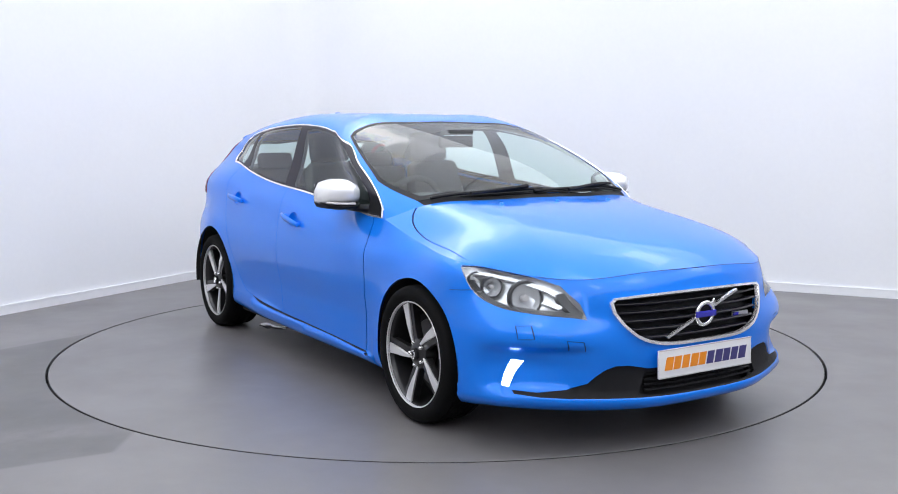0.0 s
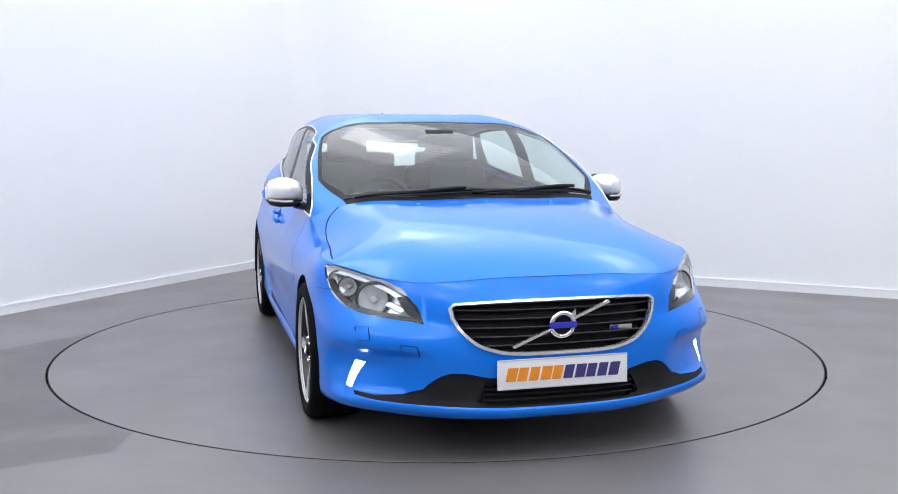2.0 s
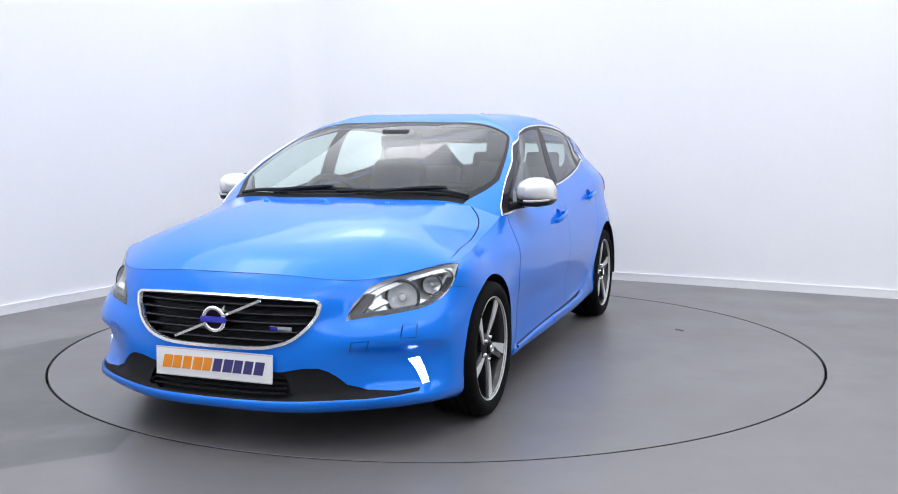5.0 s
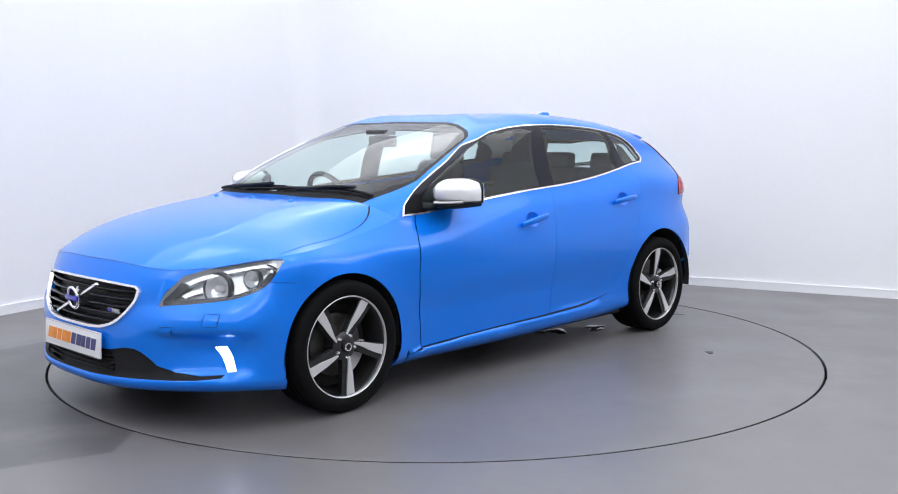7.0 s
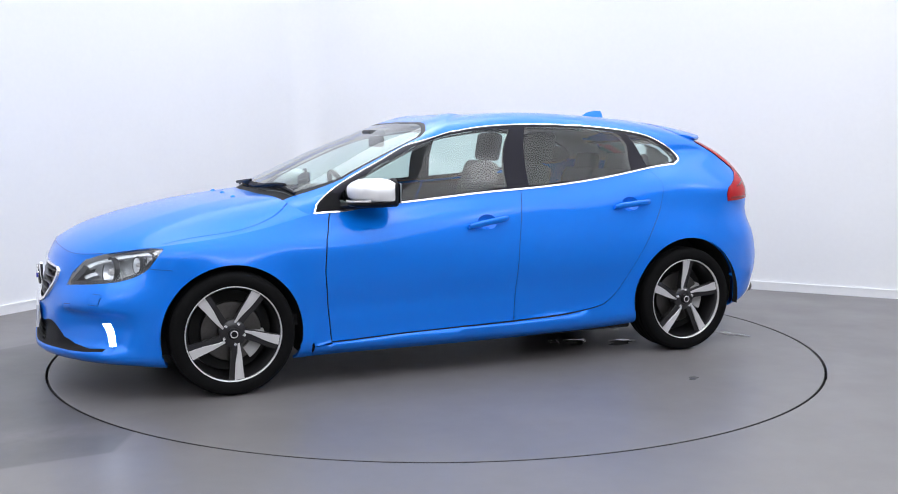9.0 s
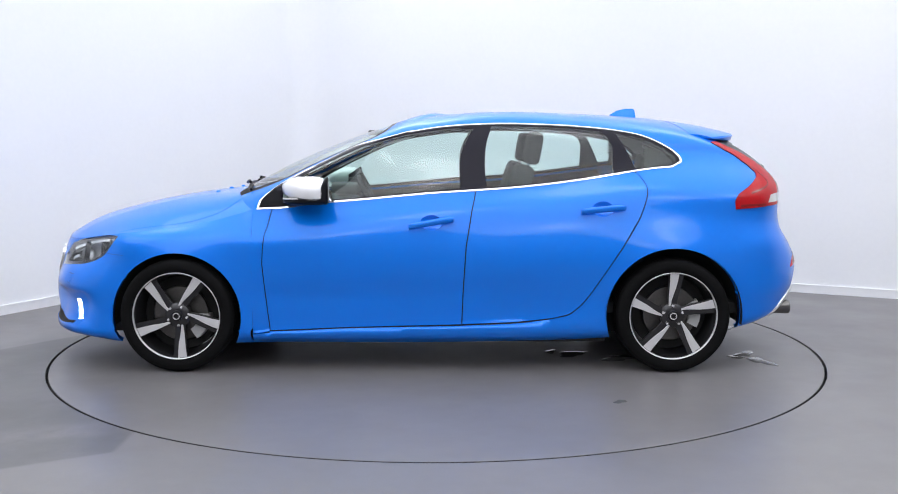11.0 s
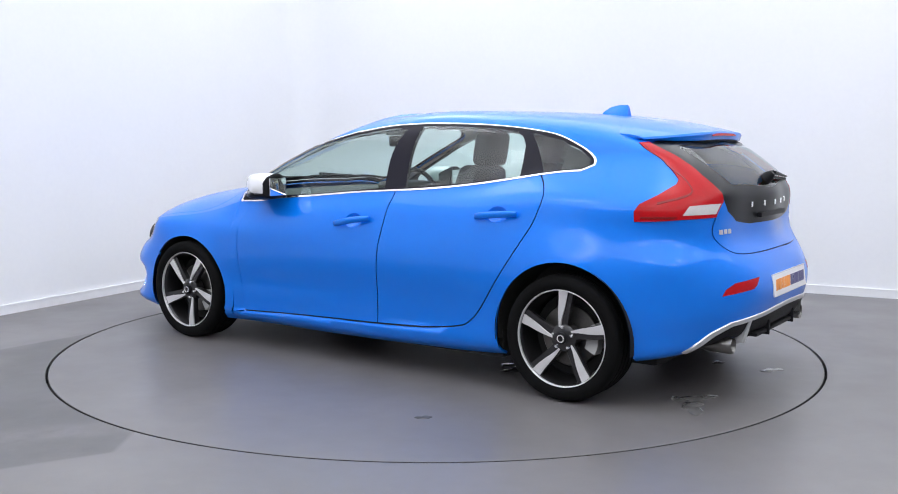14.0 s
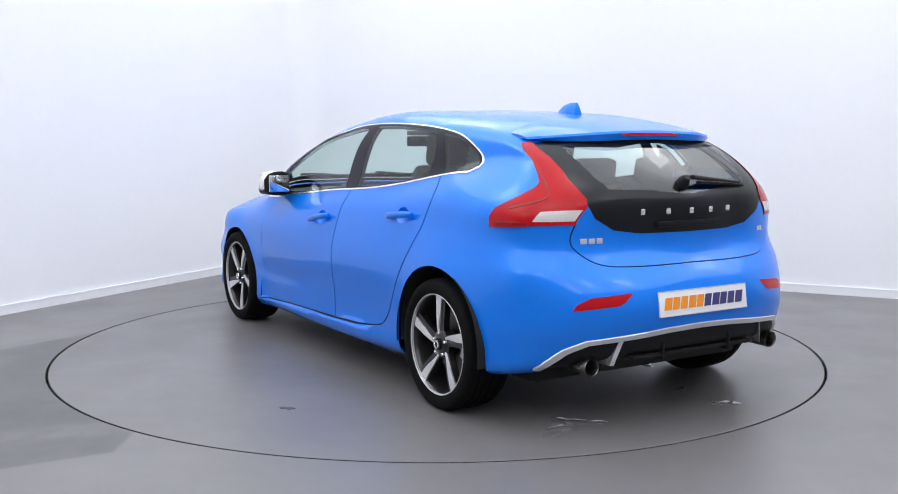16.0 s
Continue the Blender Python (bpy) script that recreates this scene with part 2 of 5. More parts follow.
def loft_bm(sections, cap=True, closed=True):
    bm = bmesh.new()
    R = [[bm.verts.new(p) for p in s] for s in sections]
    k = len(R[0])
    for A, B in zip(R, R[1:]):
        for i in range(k if closed else k - 1):
            bm.faces.new((A[i], A[(i + 1) % k], B[(i + 1) % k], B[i]))
    if cap and closed:
        bm.faces.new(R[0][::-1])
        bm.faces.new(R[-1])
    return bm


# ---------------------------------------------------------------- the room
CORNER = Vector((-1.38, 4.20, 0))
B_DIR = Vector((0.8835, -0.4684, 0))       # along the long back wall
A_DIR = Vector((-0.4684, -0.8835, 0))      # along the side wall, towards the camera
ROOM_W, ROOM_L, ROOM_H = 10.5, 12.0, 3.9
COVE = 0.30


def room(p, q, z=0.0):
    return CORNER + B_DIR * p + A_DIR * q + Vector((0, 0, z))


def build_room():
    # floor with the round opening for the turntable
    ring, seg = [], 192
    verts, faces = [], []
    half = 14.0
    for i in range(seg):
        a = 2 * math.pi * i / seg
        c, s = math.cos(a), math.sin(a)
        k = half / max(abs(c), abs(s))
        for r in (TABLE_R + 0.007, 2.6, 3.2, 4.5, 7.0):
            verts.append((r * c, r * s, 0))
        verts.append((k * c, k * s, 0))
        verts.append(((TABLE_R + 0.007) * c, (TABLE_R + 0.007) * s, -0.06))
    for i in range(seg):
        j = (i + 1) % seg
        for k in range(5):
            faces.append((i * 7 + k, i * 7 + k + 1, j * 7 + k + 1, j * 7 + k))
        faces.append((i * 7 + 6, i * 7, j * 7, j * 7 + 6))
    fl = new("floor", mesh_from("floor", verts, faces, FLOOR_M, smooth=False))
    tagged(fl, "grey sealed concrete floor with a darker straight-edged strip", "floor", kind="structure")
    pit = part("turntable_pit", lathe_bm([(2.0, -0.06), (2.0, -0.075), (2.3, -0.075), (2.3, -0.06)], 96), GAP_M, None)
    tagged(pit, "dark pit under the gap round the turntable", "pit", kind="structure")
    pit.matrix_basis = Matrix.Rotation(radians(90), 4, "X")

    # walls: back and side wall meet in a softly rounded corner
    def wall_path(off):
        pts = [room(off, ROOM_L + off if off < 0 else ROOM_L), ]
        rad = COVE - off
        for i in range(13):
            a = math.pi / 2 * i / 12
            pts.append(room(COVE - rad * math.cos(a), COVE - rad * math.sin(a)))
        pts.append(room(ROOM_W, off))
        return pts

    def strip(path_in, path_out, z0, z1):
        n = len(path_in)
        vs = [(p.x, p.y, z) for z in (z0, z1) for p in path_in] + [(p.x, p.y, z) for z in (z0, z1) for p in path_out]
        fs = []
        for i in range(n - 1):
            fs += [(i, i + 1, n + i + 1, n + i), (2 * n + i, 3 * n + i, 3 * n + i + 1, 2 * n + i + 1),
                   (n + i, n + i + 1, 3 * n + i + 1, 3 * n + i), (i, 2 * n + i, 2 * n + i + 1, i + 1)]
        fs += [(0, n, 3 * n, 2 * n), (n - 1, 3 * n - 1, 4 * n - 1, 2 * n - 1)]
        return vs, fs

    def wall(name, label, pi, po, z0, z1, m, cat, sharp=True):
        vs, fs = strip(pi, po, z0, z1)
        me = mesh_from(name, vs, fs, m, smooth=True)
        me.set_sharp_from_angle(angle=radians(40))
        return tagged(new(name, me), label, cat, kind="structure")

    wall("wall_north", "plain white wall with a rounded inner corner", wall_path(0.0), wall_path(-0.15), 0.0, ROOM_H, WALL_M, "wall")
    wall("baseboard", "white painted skirting board along the wall", wall_path(0.016), wall_path(0.0005), 0.0, 0.058, SKIRT_M, "baseboard")
    wall("trim", "white bead on top of the skirting board", wall_path(0.0185), wall_path(0.0005), 0.0582, 0.070, SKIRT_M, "trim")
    # unseen walls added to close the room; their grey tempers fill and reflections
    e1 = [room(ROOM_W, 0), room(ROOM_W, ROOM_L)]
    e2 = [room(ROOM_W + 0.15, 0), room(ROOM_W + 0.15, ROOM_L)]
    wall("wall_east", "unseen wall, toned grey to dim the car's reflections", e1, e2, 0.0, ROOM_H, BACK_M, "wall")
    s1 = [room(ROOM_W, ROOM_L), room(0, ROOM_L)]
    s2 = [room(ROOM_W, ROOM_L + 0.15), room(0, ROOM_L + 0.15)]
    wall("wall_south", "unseen wall, toned grey to dim the car's reflections", s1, s2, 0.0, ROOM_H, BACK_M, "wall")
    c = [room(-0.15, -0.15, ROOM_H), room(ROOM_W + 0.15, -0.15, ROOM_H), room(ROOM_W + 0.15, ROOM_L + 0.15, ROOM_H), room(-0.15, ROOM_L + 0.15, ROOM_H)]
    vs = [tuple(v) for v in c] + [(v.x, v.y, ROOM_H + 0.2) for v in c]
    ce = new("ceiling", mesh_from("ceiling", vs, [(0, 3, 2, 1), (4, 5, 6, 7), (0, 1, 5, 4), (1, 2, 6, 5), (2, 3, 7, 6), (3, 0, 4, 7)], CEIL_M, smooth=False))
    tagged(ce, "plain white studio ceiling", "ceiling", kind="structure")


def ceiling_light():
    lamp = new("ceiling_light")
    tagged(lamp, "lit flat ceiling light panel with a white diffuser", "ceiling light", "studio ceiling lights")
    frame_b = bmesh.new()
    for x0, x1, y0, y1 in ((-1.748, 1.748, -1.498, -1.486), (-1.748, 1.748, 1.486, 1.498), (-1.748, -1.736, -1.486, 1.486), (1.736, 1.748, -1.486, 1.486)):
        add_bm(frame_b, box_bm(x0, x1, y0, y1, -0.06, 0, 0.004))
    part("frame", frame_b, CEIL_M, lamp)
    part("diffuser", box_bm(-1.7355, 1.7355, -1.4855, 1.4855, -0.058, -0.01), GLOW_M, lamp, smooth=False)
    part("halo", box_bm(-0.85, 0.85, -0.65, 0.65, -0.064, -0.0585), HALO_M, lamp, "brighter middle of the diffuser", smooth=False)
    part("core", box_bm(-0.45, 0.45, -0.32, 0.32, -0.070, -0.0645), CORE_M, lamp, "brightest middle of the diffuser", smooth=False)
    return lamp


def build_lights():
    first = None
    for p in (1.75, 5.25, 8.75):
        for q in (1.5, 4.5, 7.5, 10.5):
            m = Matrix.Translation(room(p, q, ROOM_H - 0.002)) @ Matrix.Rotation(math.atan2(B_DIR.y, B_DIR.x), 4, "Z")
            if first is None:
                first = ceiling_light()
                first.matrix_basis = m
            else:
                copy_thing(first, m)


def build_turntable():
    table = new("turntable")
    tagged(table, "round grey concrete turntable set flush in the floor", "turntable")
    bm = lathe_bm([(0.0, 0.0), (1.0, 0.0), (1.8, 0.0), (TABLE_R - 0.010, 0.0), (TABLE_R - 0.007, 0.003), (TABLE_R - 0.007, 0.055)], 192)
    bmesh.ops.transform(bm, matrix=Matrix.Rotation(radians(-90), 4, "X"), verts=bm.verts)
    part("disc", bm, TABLE_M, table, sharp=30)
    ring_b = lathe_bm([(TABLE_R - 0.0068, 0.001), (TABLE_R - 0.0052, 0.001), (TABLE_R - 0.0052, 0.055), (TABLE_R - 0.0068, 0.055)], 192)
    bmesh.ops.transform(ring_b, matrix=Matrix.Rotation(radians(-90), 4, "X"), verts=ring_b.verts)
    part("edge_band", ring_b, GAP_M, table, "dark steel edge band")
    return table


build_room()
build_lights()
TABLE = build_turntable()


# ---------------------------------------------------------------- the car's surface
class Spline:
    """A natural cubic spline through values at knots, along the first axis."""
    def __init__(self, knots):
        self.k = np.asarray(knots, float)
        n, h = len(self.k), np.diff(self.k)
        A, Bm = np.eye(n), np.zeros((n, n))
        for i in range(1, n - 1):
            A[i, i - 1:i + 2] = h[i - 1], 2 * (h[i - 1] + h[i]), h[i]
            Bm[i, i - 1:i + 2] = 6 / h[i - 1], -6 / h[i - 1] - 6 / h[i], 6 / h[i]
        self.m = np.linalg.solve(A, Bm)

    def weights(self, s):
        """Rows of weights on the knots' values, one row for each s."""
        s = np.asarray(s, float)
        k = self.k
        i = np.clip(np.searchsorted(k, s) - 1, 0, len(k) - 2)
        h = k[i + 1] - k[i]
        b = (s - k[i]) / h
        a = 1 - b
        w = np.zeros((len(s), len(k)))
        r = np.arange(len(s))
        w[r, i] += a
        w[r, i + 1] += b
        return w + ((a ** 3 - a) * h ** 2 / 6)[:, None] * self.m[i] + ((b ** 3 - b) * h ** 2 / 6)[:, None] * self.m[i + 1]


XS = [1.66, 1.32, 1.0, 0.92, 0.5, 0.0, -0.4, -0.8, -1.08, -1.35, -1.6]


def ring(front, ys, zs, rear):
    return np.array(front + [(x, y, z) for x, y, z in zip(XS, ys, zs)] + rear, float)


# rings round the lower body, from the sill up to the belt: nose, side, tail
L_ROWS = [
    ring([(2.10, 0, .155), (2.08, .28, .155), (1.97, .54, .16), (1.86, .68, .165), (1.77, .76, .165)],
         [.82, .84, .82, .81, .80, .80, .80, .80, .82, .84, .80], [.16, .16, .15, .15, .15, .15, .155, .165, .19, .21, .22],
         [(-1.80, .71, .25), (-1.94, .54, .29), (-2.02, .27, .31), (-2.03, 0, .315)]),
    ring([(2.20, 0, .20), (2.18, .28, .20), (2.07, .56, .205), (1.955, .74, .21), (1.82, .825, .205)],
         [.86, .89, .865, .86, .855, .855, .855, .855, .87, .89, .855], [.2, .2, .195, .195, .195, .195, .20, .21, .225, .245, .25],
         [(-1.82, .765, .28), (-1.985, .59, .32), (-2.075, .29, .34), (-2.09, 0, .345)]),
    ring([(2.195, 0, .285), (2.175, .28, .285), (2.08, .555, .29), (1.96, .735, .29), (1.82, .83, .28)],
         [.87, .90, .875, .868, .866, .866, .866, .866, .88, .90, .865], [.27, .27, .265, .26, .26, .26, .265, .27, .29, .31, .32],
         [(-1.82, .78, .34), (-2.0, .61, .37), (-2.09, .31, .38), (-2.105, 0, .385)]),
    ring([(2.19, 0, .37), (2.17, .28, .37), (2.085, .54, .37), (1.952, .718, .37), (1.818, .823, .37)],
         [.872, .905, .876, .866, .858, .858, .858, .862, .885, .907, .868], [.38, .38, .38, .38, .38, .38, .385, .39, .40, .41, .42],
         [(-1.83, .79, .43), (-2.01, .63, .45), (-2.11, .345, .46), (-2.125, 0, .465)]),
    ring([(2.18, 0, .46), (2.16, .28, .46), (2.09, .53, .46), (1.982, .713, .455), (1.832, .828, .46)],
         [.868, .903, .88, .876, .876, .876, .876, .878, .888, .905, .866], [.49, .50, .50, .50, .50, .51, .515, .52, .525, .53, .54],
         [(-1.83, .79, .55), (-2.005, .64, .56), (-2.115, .355, .565), (-2.13, 0, .57)]),
    ring([(2.165, 0, .54), (2.145, .28, .54), (2.06, .52, .54), (1.955, .69, .545), (1.815, .80, .555)],
         [.858, .893, .88, .880, .884, .882, .88, .878, .880, .885, .848], [.58, .60, .61, .615, .63, .645, .655, .665, .67, .675, .68],
         [(-1.815, .785, .69), (-1.975, .625, .69), (-2.06, .35, .685), (-2.08, 0, .685)]),
    ring([(2.145, 0, .61), (2.125, .28, .608), (2.04, .52, .605), (1.92, .67, .61), (1.78, .775, .62)],
         [.85, .868, .87, .871, .872, .862, .852, .845, .838, .832, .81], [.65, .69, .71, .715, .74, .78, .80, .835, .85, .855, .845],
         [(-1.81, .740, .82), (-1.945, .595, .80), (-1.995, .33, .79), (-2.03, 0, .79)]),
    ring([(2.12, 0, .67), (2.10, .28, .667), (2.02, .525, .655), (1.92, .645, .655), (1.77, .76, .675)],
         [.837, .845, .84, .837, .838, .835, .826, .815, .808, .800, .790], [.70, .735, .77, .78, .82, .865, .89, .925, .96, .98, .96],
         [(-1.82, .735, .93), (-1.94, .595, .91), (-2.0, .30, .89), (-2.035, 0, .89)]),
    ring([(2.095, 0, .713), (2.075, .28, .708), (2.0, .53, .692), (1.91, .635, .70), (1.76, .745, .722)],
         [.81, .805, .795, .786, .79, .79, .78, .76, .735, .69, .64], [.738, .775, .845, .868, .905, .945, .975, 1.015, 1.06, 1.10, 1.10],
         [(-1.81, .635, 1.06), (-1.935, .545, 1.01), (-2.0, .27, .995), (-2.035, 0, .99)]),
]
L_ROWS[8][8] = (.92, .796, .868)
L_ROWS[8][15] = (-1.62, .662, 1.10)
SEAM = 8                                    # the column at the foot of the windscreen pillar
# rings round the cabin: windscreen (3 columns), then pillar to tail
G0 = np.vstack([[(1.09, 0, .955), (1.07, .35, .95), (1.01, .66, .925)], L_ROWS[8][SEAM:]])
G1 = np.array([(.70, 0, 1.152), (.70, .30, 1.142), (.71, .605, 1.085), (.69, .752, 1.052), (.36, .742, 1.115), (0, .722, 1.15), (-.4, .712, 1.165),
               (-.8, .70, 1.185), (-1.1, .672, 1.195), (-1.36, .63, 1.20), (-1.565, .605, 1.195), (-1.70, .585, 1.165), (-1.825, .495, 1.135),
               (-1.88, .25, 1.13), (-1.90, 0, 1.13)])
G2 = np.array([(.165, 0, 1.344), (.168, .28, 1.339), (.175, .50, 1.321), (.20, .630, 1.280), (.03, .608, 1.314), (-.17, .608, 1.338), (-.44, .61, 1.348),
               (-.8, .60, 1.338), (-1.1, .585, 1.316), (-1.32, .565, 1.292), (-1.48, .54, 1.268), (-1.58, .50, 1.250), (-1.66, .43, 1.247),
               (-1.70, .23, 1.257), (-1.715, 0, 1.262)])
SPINE_X = [-.45, -.455, -.46, -.465, -.50, -.56, -.64, -.76, -.90, -1.05, -1.15, -1.2, -1.23, -1.25, -1.26]
ROOF_S = Spline([-1.75, -1.5, -1.2, -.9, -.6, -.32, -.1, .1, .30])
ROOF_Z = np.array([1.25, 1.327, 1.370, 1.390, 1.401, 1.401, 1.386, 1.363, 1.322])


def roof_z(x, y):
    return ROOF_S.weights(np.atleast_1d(x)) @ ROOF_Z - 0.06 * np.atleast_1d(y) ** 2 - 4.0 * np.abs(np.atleast_1d(y)) ** 10


G4 = np.array([(x, 0, roof_z(x, 0)[0]) for x in SPINE_X])
G3 = (G2 + G4) / 2
G3[:, 2] = roof_z(G3[:, 0], G3[:, 1])
G_ROWS = [G1, G2, G3, G4]

UK = np.concatenate([[0], np.cumsum(np.mean([np.linalg.norm(np.diff(r, axis=0), axis=1) for r in L_ROWS], axis=0))])
UW = [UK[SEAM] - 0.66, UK[SEAM] - 0.40, UK[SEAM] - 0.13]
GK = np.concatenate([UW, UK[SEAM:]])
VROWS = [r[SEAM:] for r in L_ROWS] + [r[3:] for r in G_ROWS]
VK = np.concatenate([[0], np.cumsum([np.mean(np.linalg.norm(VROWS[i + 1] - VROWS[i], axis=1)) for i in range(12)])])
VB, VR, VTOP = VK[8], VK[10], VK[12]
U_END, U_SEAM, U_W = UK[-1], UK[SEAM], UW[0]
FLIP = np.array([1, -1, 1.0])


class Row:
    """A spline by chord length through a row's points, run at an even pace between the shared knots."""
    def __init__(self, knots, pts):
        self.u = np.asarray(knots, float)
        self.s = np.concatenate([[0], np.cumsum(np.linalg.norm(np.diff(pts, axis=0), axis=1) + 1e-4)])
        self.curve = Spline(self.s)
        d = np.diff(self.s) / np.diff(self.u)
        self.d = np.concatenate([d[:1], 2 * d[1:] * d[:-1] / (d[1:] + d[:-1]), d[-1:]])

    def weights(self, u):
        u = np.clip(np.asarray(u, float), self.u[0], self.u[-1])
        i = np.clip(np.searchsorted(self.u, u) - 1, 0, len(self.u) - 2)
        h = self.u[i + 1] - self.u[i]
        t = (u - self.u[i]) / h
        s = ((1 + 2 * t) * (1 - t) ** 2 * self.s[i] + t * (1 - t) ** 2 * h * self.d[i]
             + t * t * (3 - 2 * t) * self.s[i + 1] + t * t * (t - 1) * h * self.d[i + 1])
        return self.curve.weights(s)


def mirrored(knots, pts, both=True):
    """The row with its four nearest mirror columns beyond the centre plane at its ends."""
    k = list(2 * knots[0] - knots[4:0:-1]) + list(knots) + list(2 * knots[-1] - knots[-2:-6:-1])
    p = np.vstack([pts[4:0:-1] * FLIP, pts, pts[-2:-6:-1] * FLIP])
    return Row(k, p), p


L_SPL = [mirrored(UK, r) for r in L_ROWS]
G_SPL = [mirrored(GK, r) for r in [G0] + G_ROWS]
V_LOW = Spline(VK[:9])
V_TOP = Spline(list(VK) + [2 * VK[12] - VK[11], 2 * VK[12] - VK[10]])
V_CAB = Spline(list(VK[8:]) + [2 * VK[12] - VK[11], 2 * VK[12] - VK[10]])


def blend(rows, u, v, vs, spine):
    data = np.array([s.weights(u) @ p for s, p in rows])
    if spine:
        data = np.concatenate([data, data[-2:-4:-1] * FLIP])
    return np.einsum("nr,rnd->nd", vs.weights(v), data)


class Patch:
    """A piece of the car's skin over a rectangle of u, v; the left half, mirrored for the right."""
    def __init__(self, u0, u1, v0, v1, fn, step=0.026):
        self.u0, self.u1, self.v0, self.v1, self.fn, self.step = u0, u1, v0, v1, fn, step
        a, b = np.meshgrid(np.linspace(u0, u1, 170), np.linspace(v0, v1, 90), indexing="ij")
        self.cu, self.cv = a.ravel(), b.ravel()
        self.cp = self.at(self.cu, self.cv)

    def at(self, u, v):
        return self.fn(np.asarray(u, float), np.asarray(v, float))

    def normal(self, u, v):
        h = 1e-3
        u, v = np.asarray(u, float), np.asarray(v, float)
        a, b = np.clip(u - h, self.u0, self.u1), np.clip(u + h, self.u0, self.u1)
        c, d = np.clip(v - h, self.v0, self.v1), np.clip(v + h, self.v0, self.v1)
        n = np.cross(self.at(u, d) - self.at(u, c), self.at(b, v) - self.at(a, v))
        n /= np.maximum(np.linalg.norm(n, axis=1), 1e-9)[:, None]
        return n * self.sign

    sign = 1.0

    def find(self, pts, axes="xyz"):
        """The u, v at which the skin passes pts, looked along the axis that axes leave out."""
        ix = ["xyz".index(c) for c in axes]
        T = np.array(pts, float)
        T = T if T.shape[1] == len(ix) else T[:, ix]
        d = ((self.cp[None][:, :, ix] - T[:, None]) ** 2).sum(2)
        i = d.argmin(1)
        u, v = self.cu[i].copy(), self.cv[i].copy()
        for _ in range(8):
            h = 1e-4
            p = self.at(u, v)[:, ix]
            pu = (self.at(u + h, v)[:, ix] - p) / h
            pv = (self.at(u, v + h)[:, ix] - p) / h
            r = T - p
            a, b, c = (pu * pu).sum(1) + 1e-9, (pu * pv).sum(1), (pv * pv).sum(1) + 1e-9
            e, f = (pu * r).sum(1), (pv * r).sum(1)
            det = a * c - b * b + 1e-12
            u = np.clip(u + np.clip((c * e - b * f) / det, -.05, .05), self.u0, self.u1)
            v = np.clip(v + np.clip((a * f - b * e) / det, -.05, .05), self.v0, self.v1)
        return np.stack([u, v], 1)


def catmull(P, closed, step=0.014):
    P = np.asarray(P, float)
    n = len(P)
    out = []
    for i in range(n if closed else n - 1):
        if closed:
            a, b, c, d = P[(i - 1) % n], P[i], P[(i + 1) % n], P[(i + 2) % n]
        else:
            a, b, c, d = P[max(i - 1, 0)], P[i], P[i + 1], P[min(i + 2, n - 1)]
        m = max(1, int(np.linalg.norm(c - b) / step))
        for k in range(m):
            t = k / m
            out.append(0.5 * (2 * b + (c - a) * t + (2 * a - 5 * b + 4 * c - d) * t * t + (3 * b - a - 3 * c + d) * t ** 3))
    if not closed:
        out.append(P[-1])
    return np.array(out)


def straight(P, closed, step=0.016):
    P = np.asarray(P, float)
    out = []
    for i in range(len(P) if closed else len(P) - 1):
        b, c = P[i], P[(i + 1) % len(P)]
        m = max(1, int(np.linalg.norm(c - b) / step))
        out += [b + (c - b) * k / m for k in range(m)]
    if not closed:
        out.append(P[-1])
    return np.array(out)


def inside(P, poly):
    x, y = P[:, 0], P[:, 1]
    r = np.zeros(len(P), bool)
    for (ax, ay), (bx, by) in zip(poly, np.roll(poly, -1, axis=0)):
        if ay == by:
            continue
        r ^= ((ay > y) != (by > y)) & (x < (bx - ax) * (y - ay) / (by - ay) + ax)
    return r


def seg_dist(P, line, closed=False):
    d = np.full(len(P), 9.0)
    L = np.vstack([line, line[:1]]) if closed else line
    for a, b in zip(L[:-1], L[1:]):
        near = (np.abs(P - (a + b) / 2).max(1) < np.abs(b - a).max() + 0.06)
        if not near.any():
            continue
        ab = b - a
        t = np.clip(((P[near] - a) @ ab) / max(ab @ ab, 1e-12), 0, 1)
        d[near] = np.minimum(d[near], np.linalg.norm(P[near] - a - t[:, None] * ab, axis=1))
    return d


def offset_line(line, w, closed):
    if closed:
        t = np.roll(line, -1, axis=0) - np.roll(line, 1, axis=0)
    else:
        t = np.gradient(line, axis=0)
    n = np.stack([-t[:, 1], t[:, 0]], 1)
    n /= np.maximum(np.linalg.norm(n, axis=1), 1e-9)[:, None]
    return line + n * w


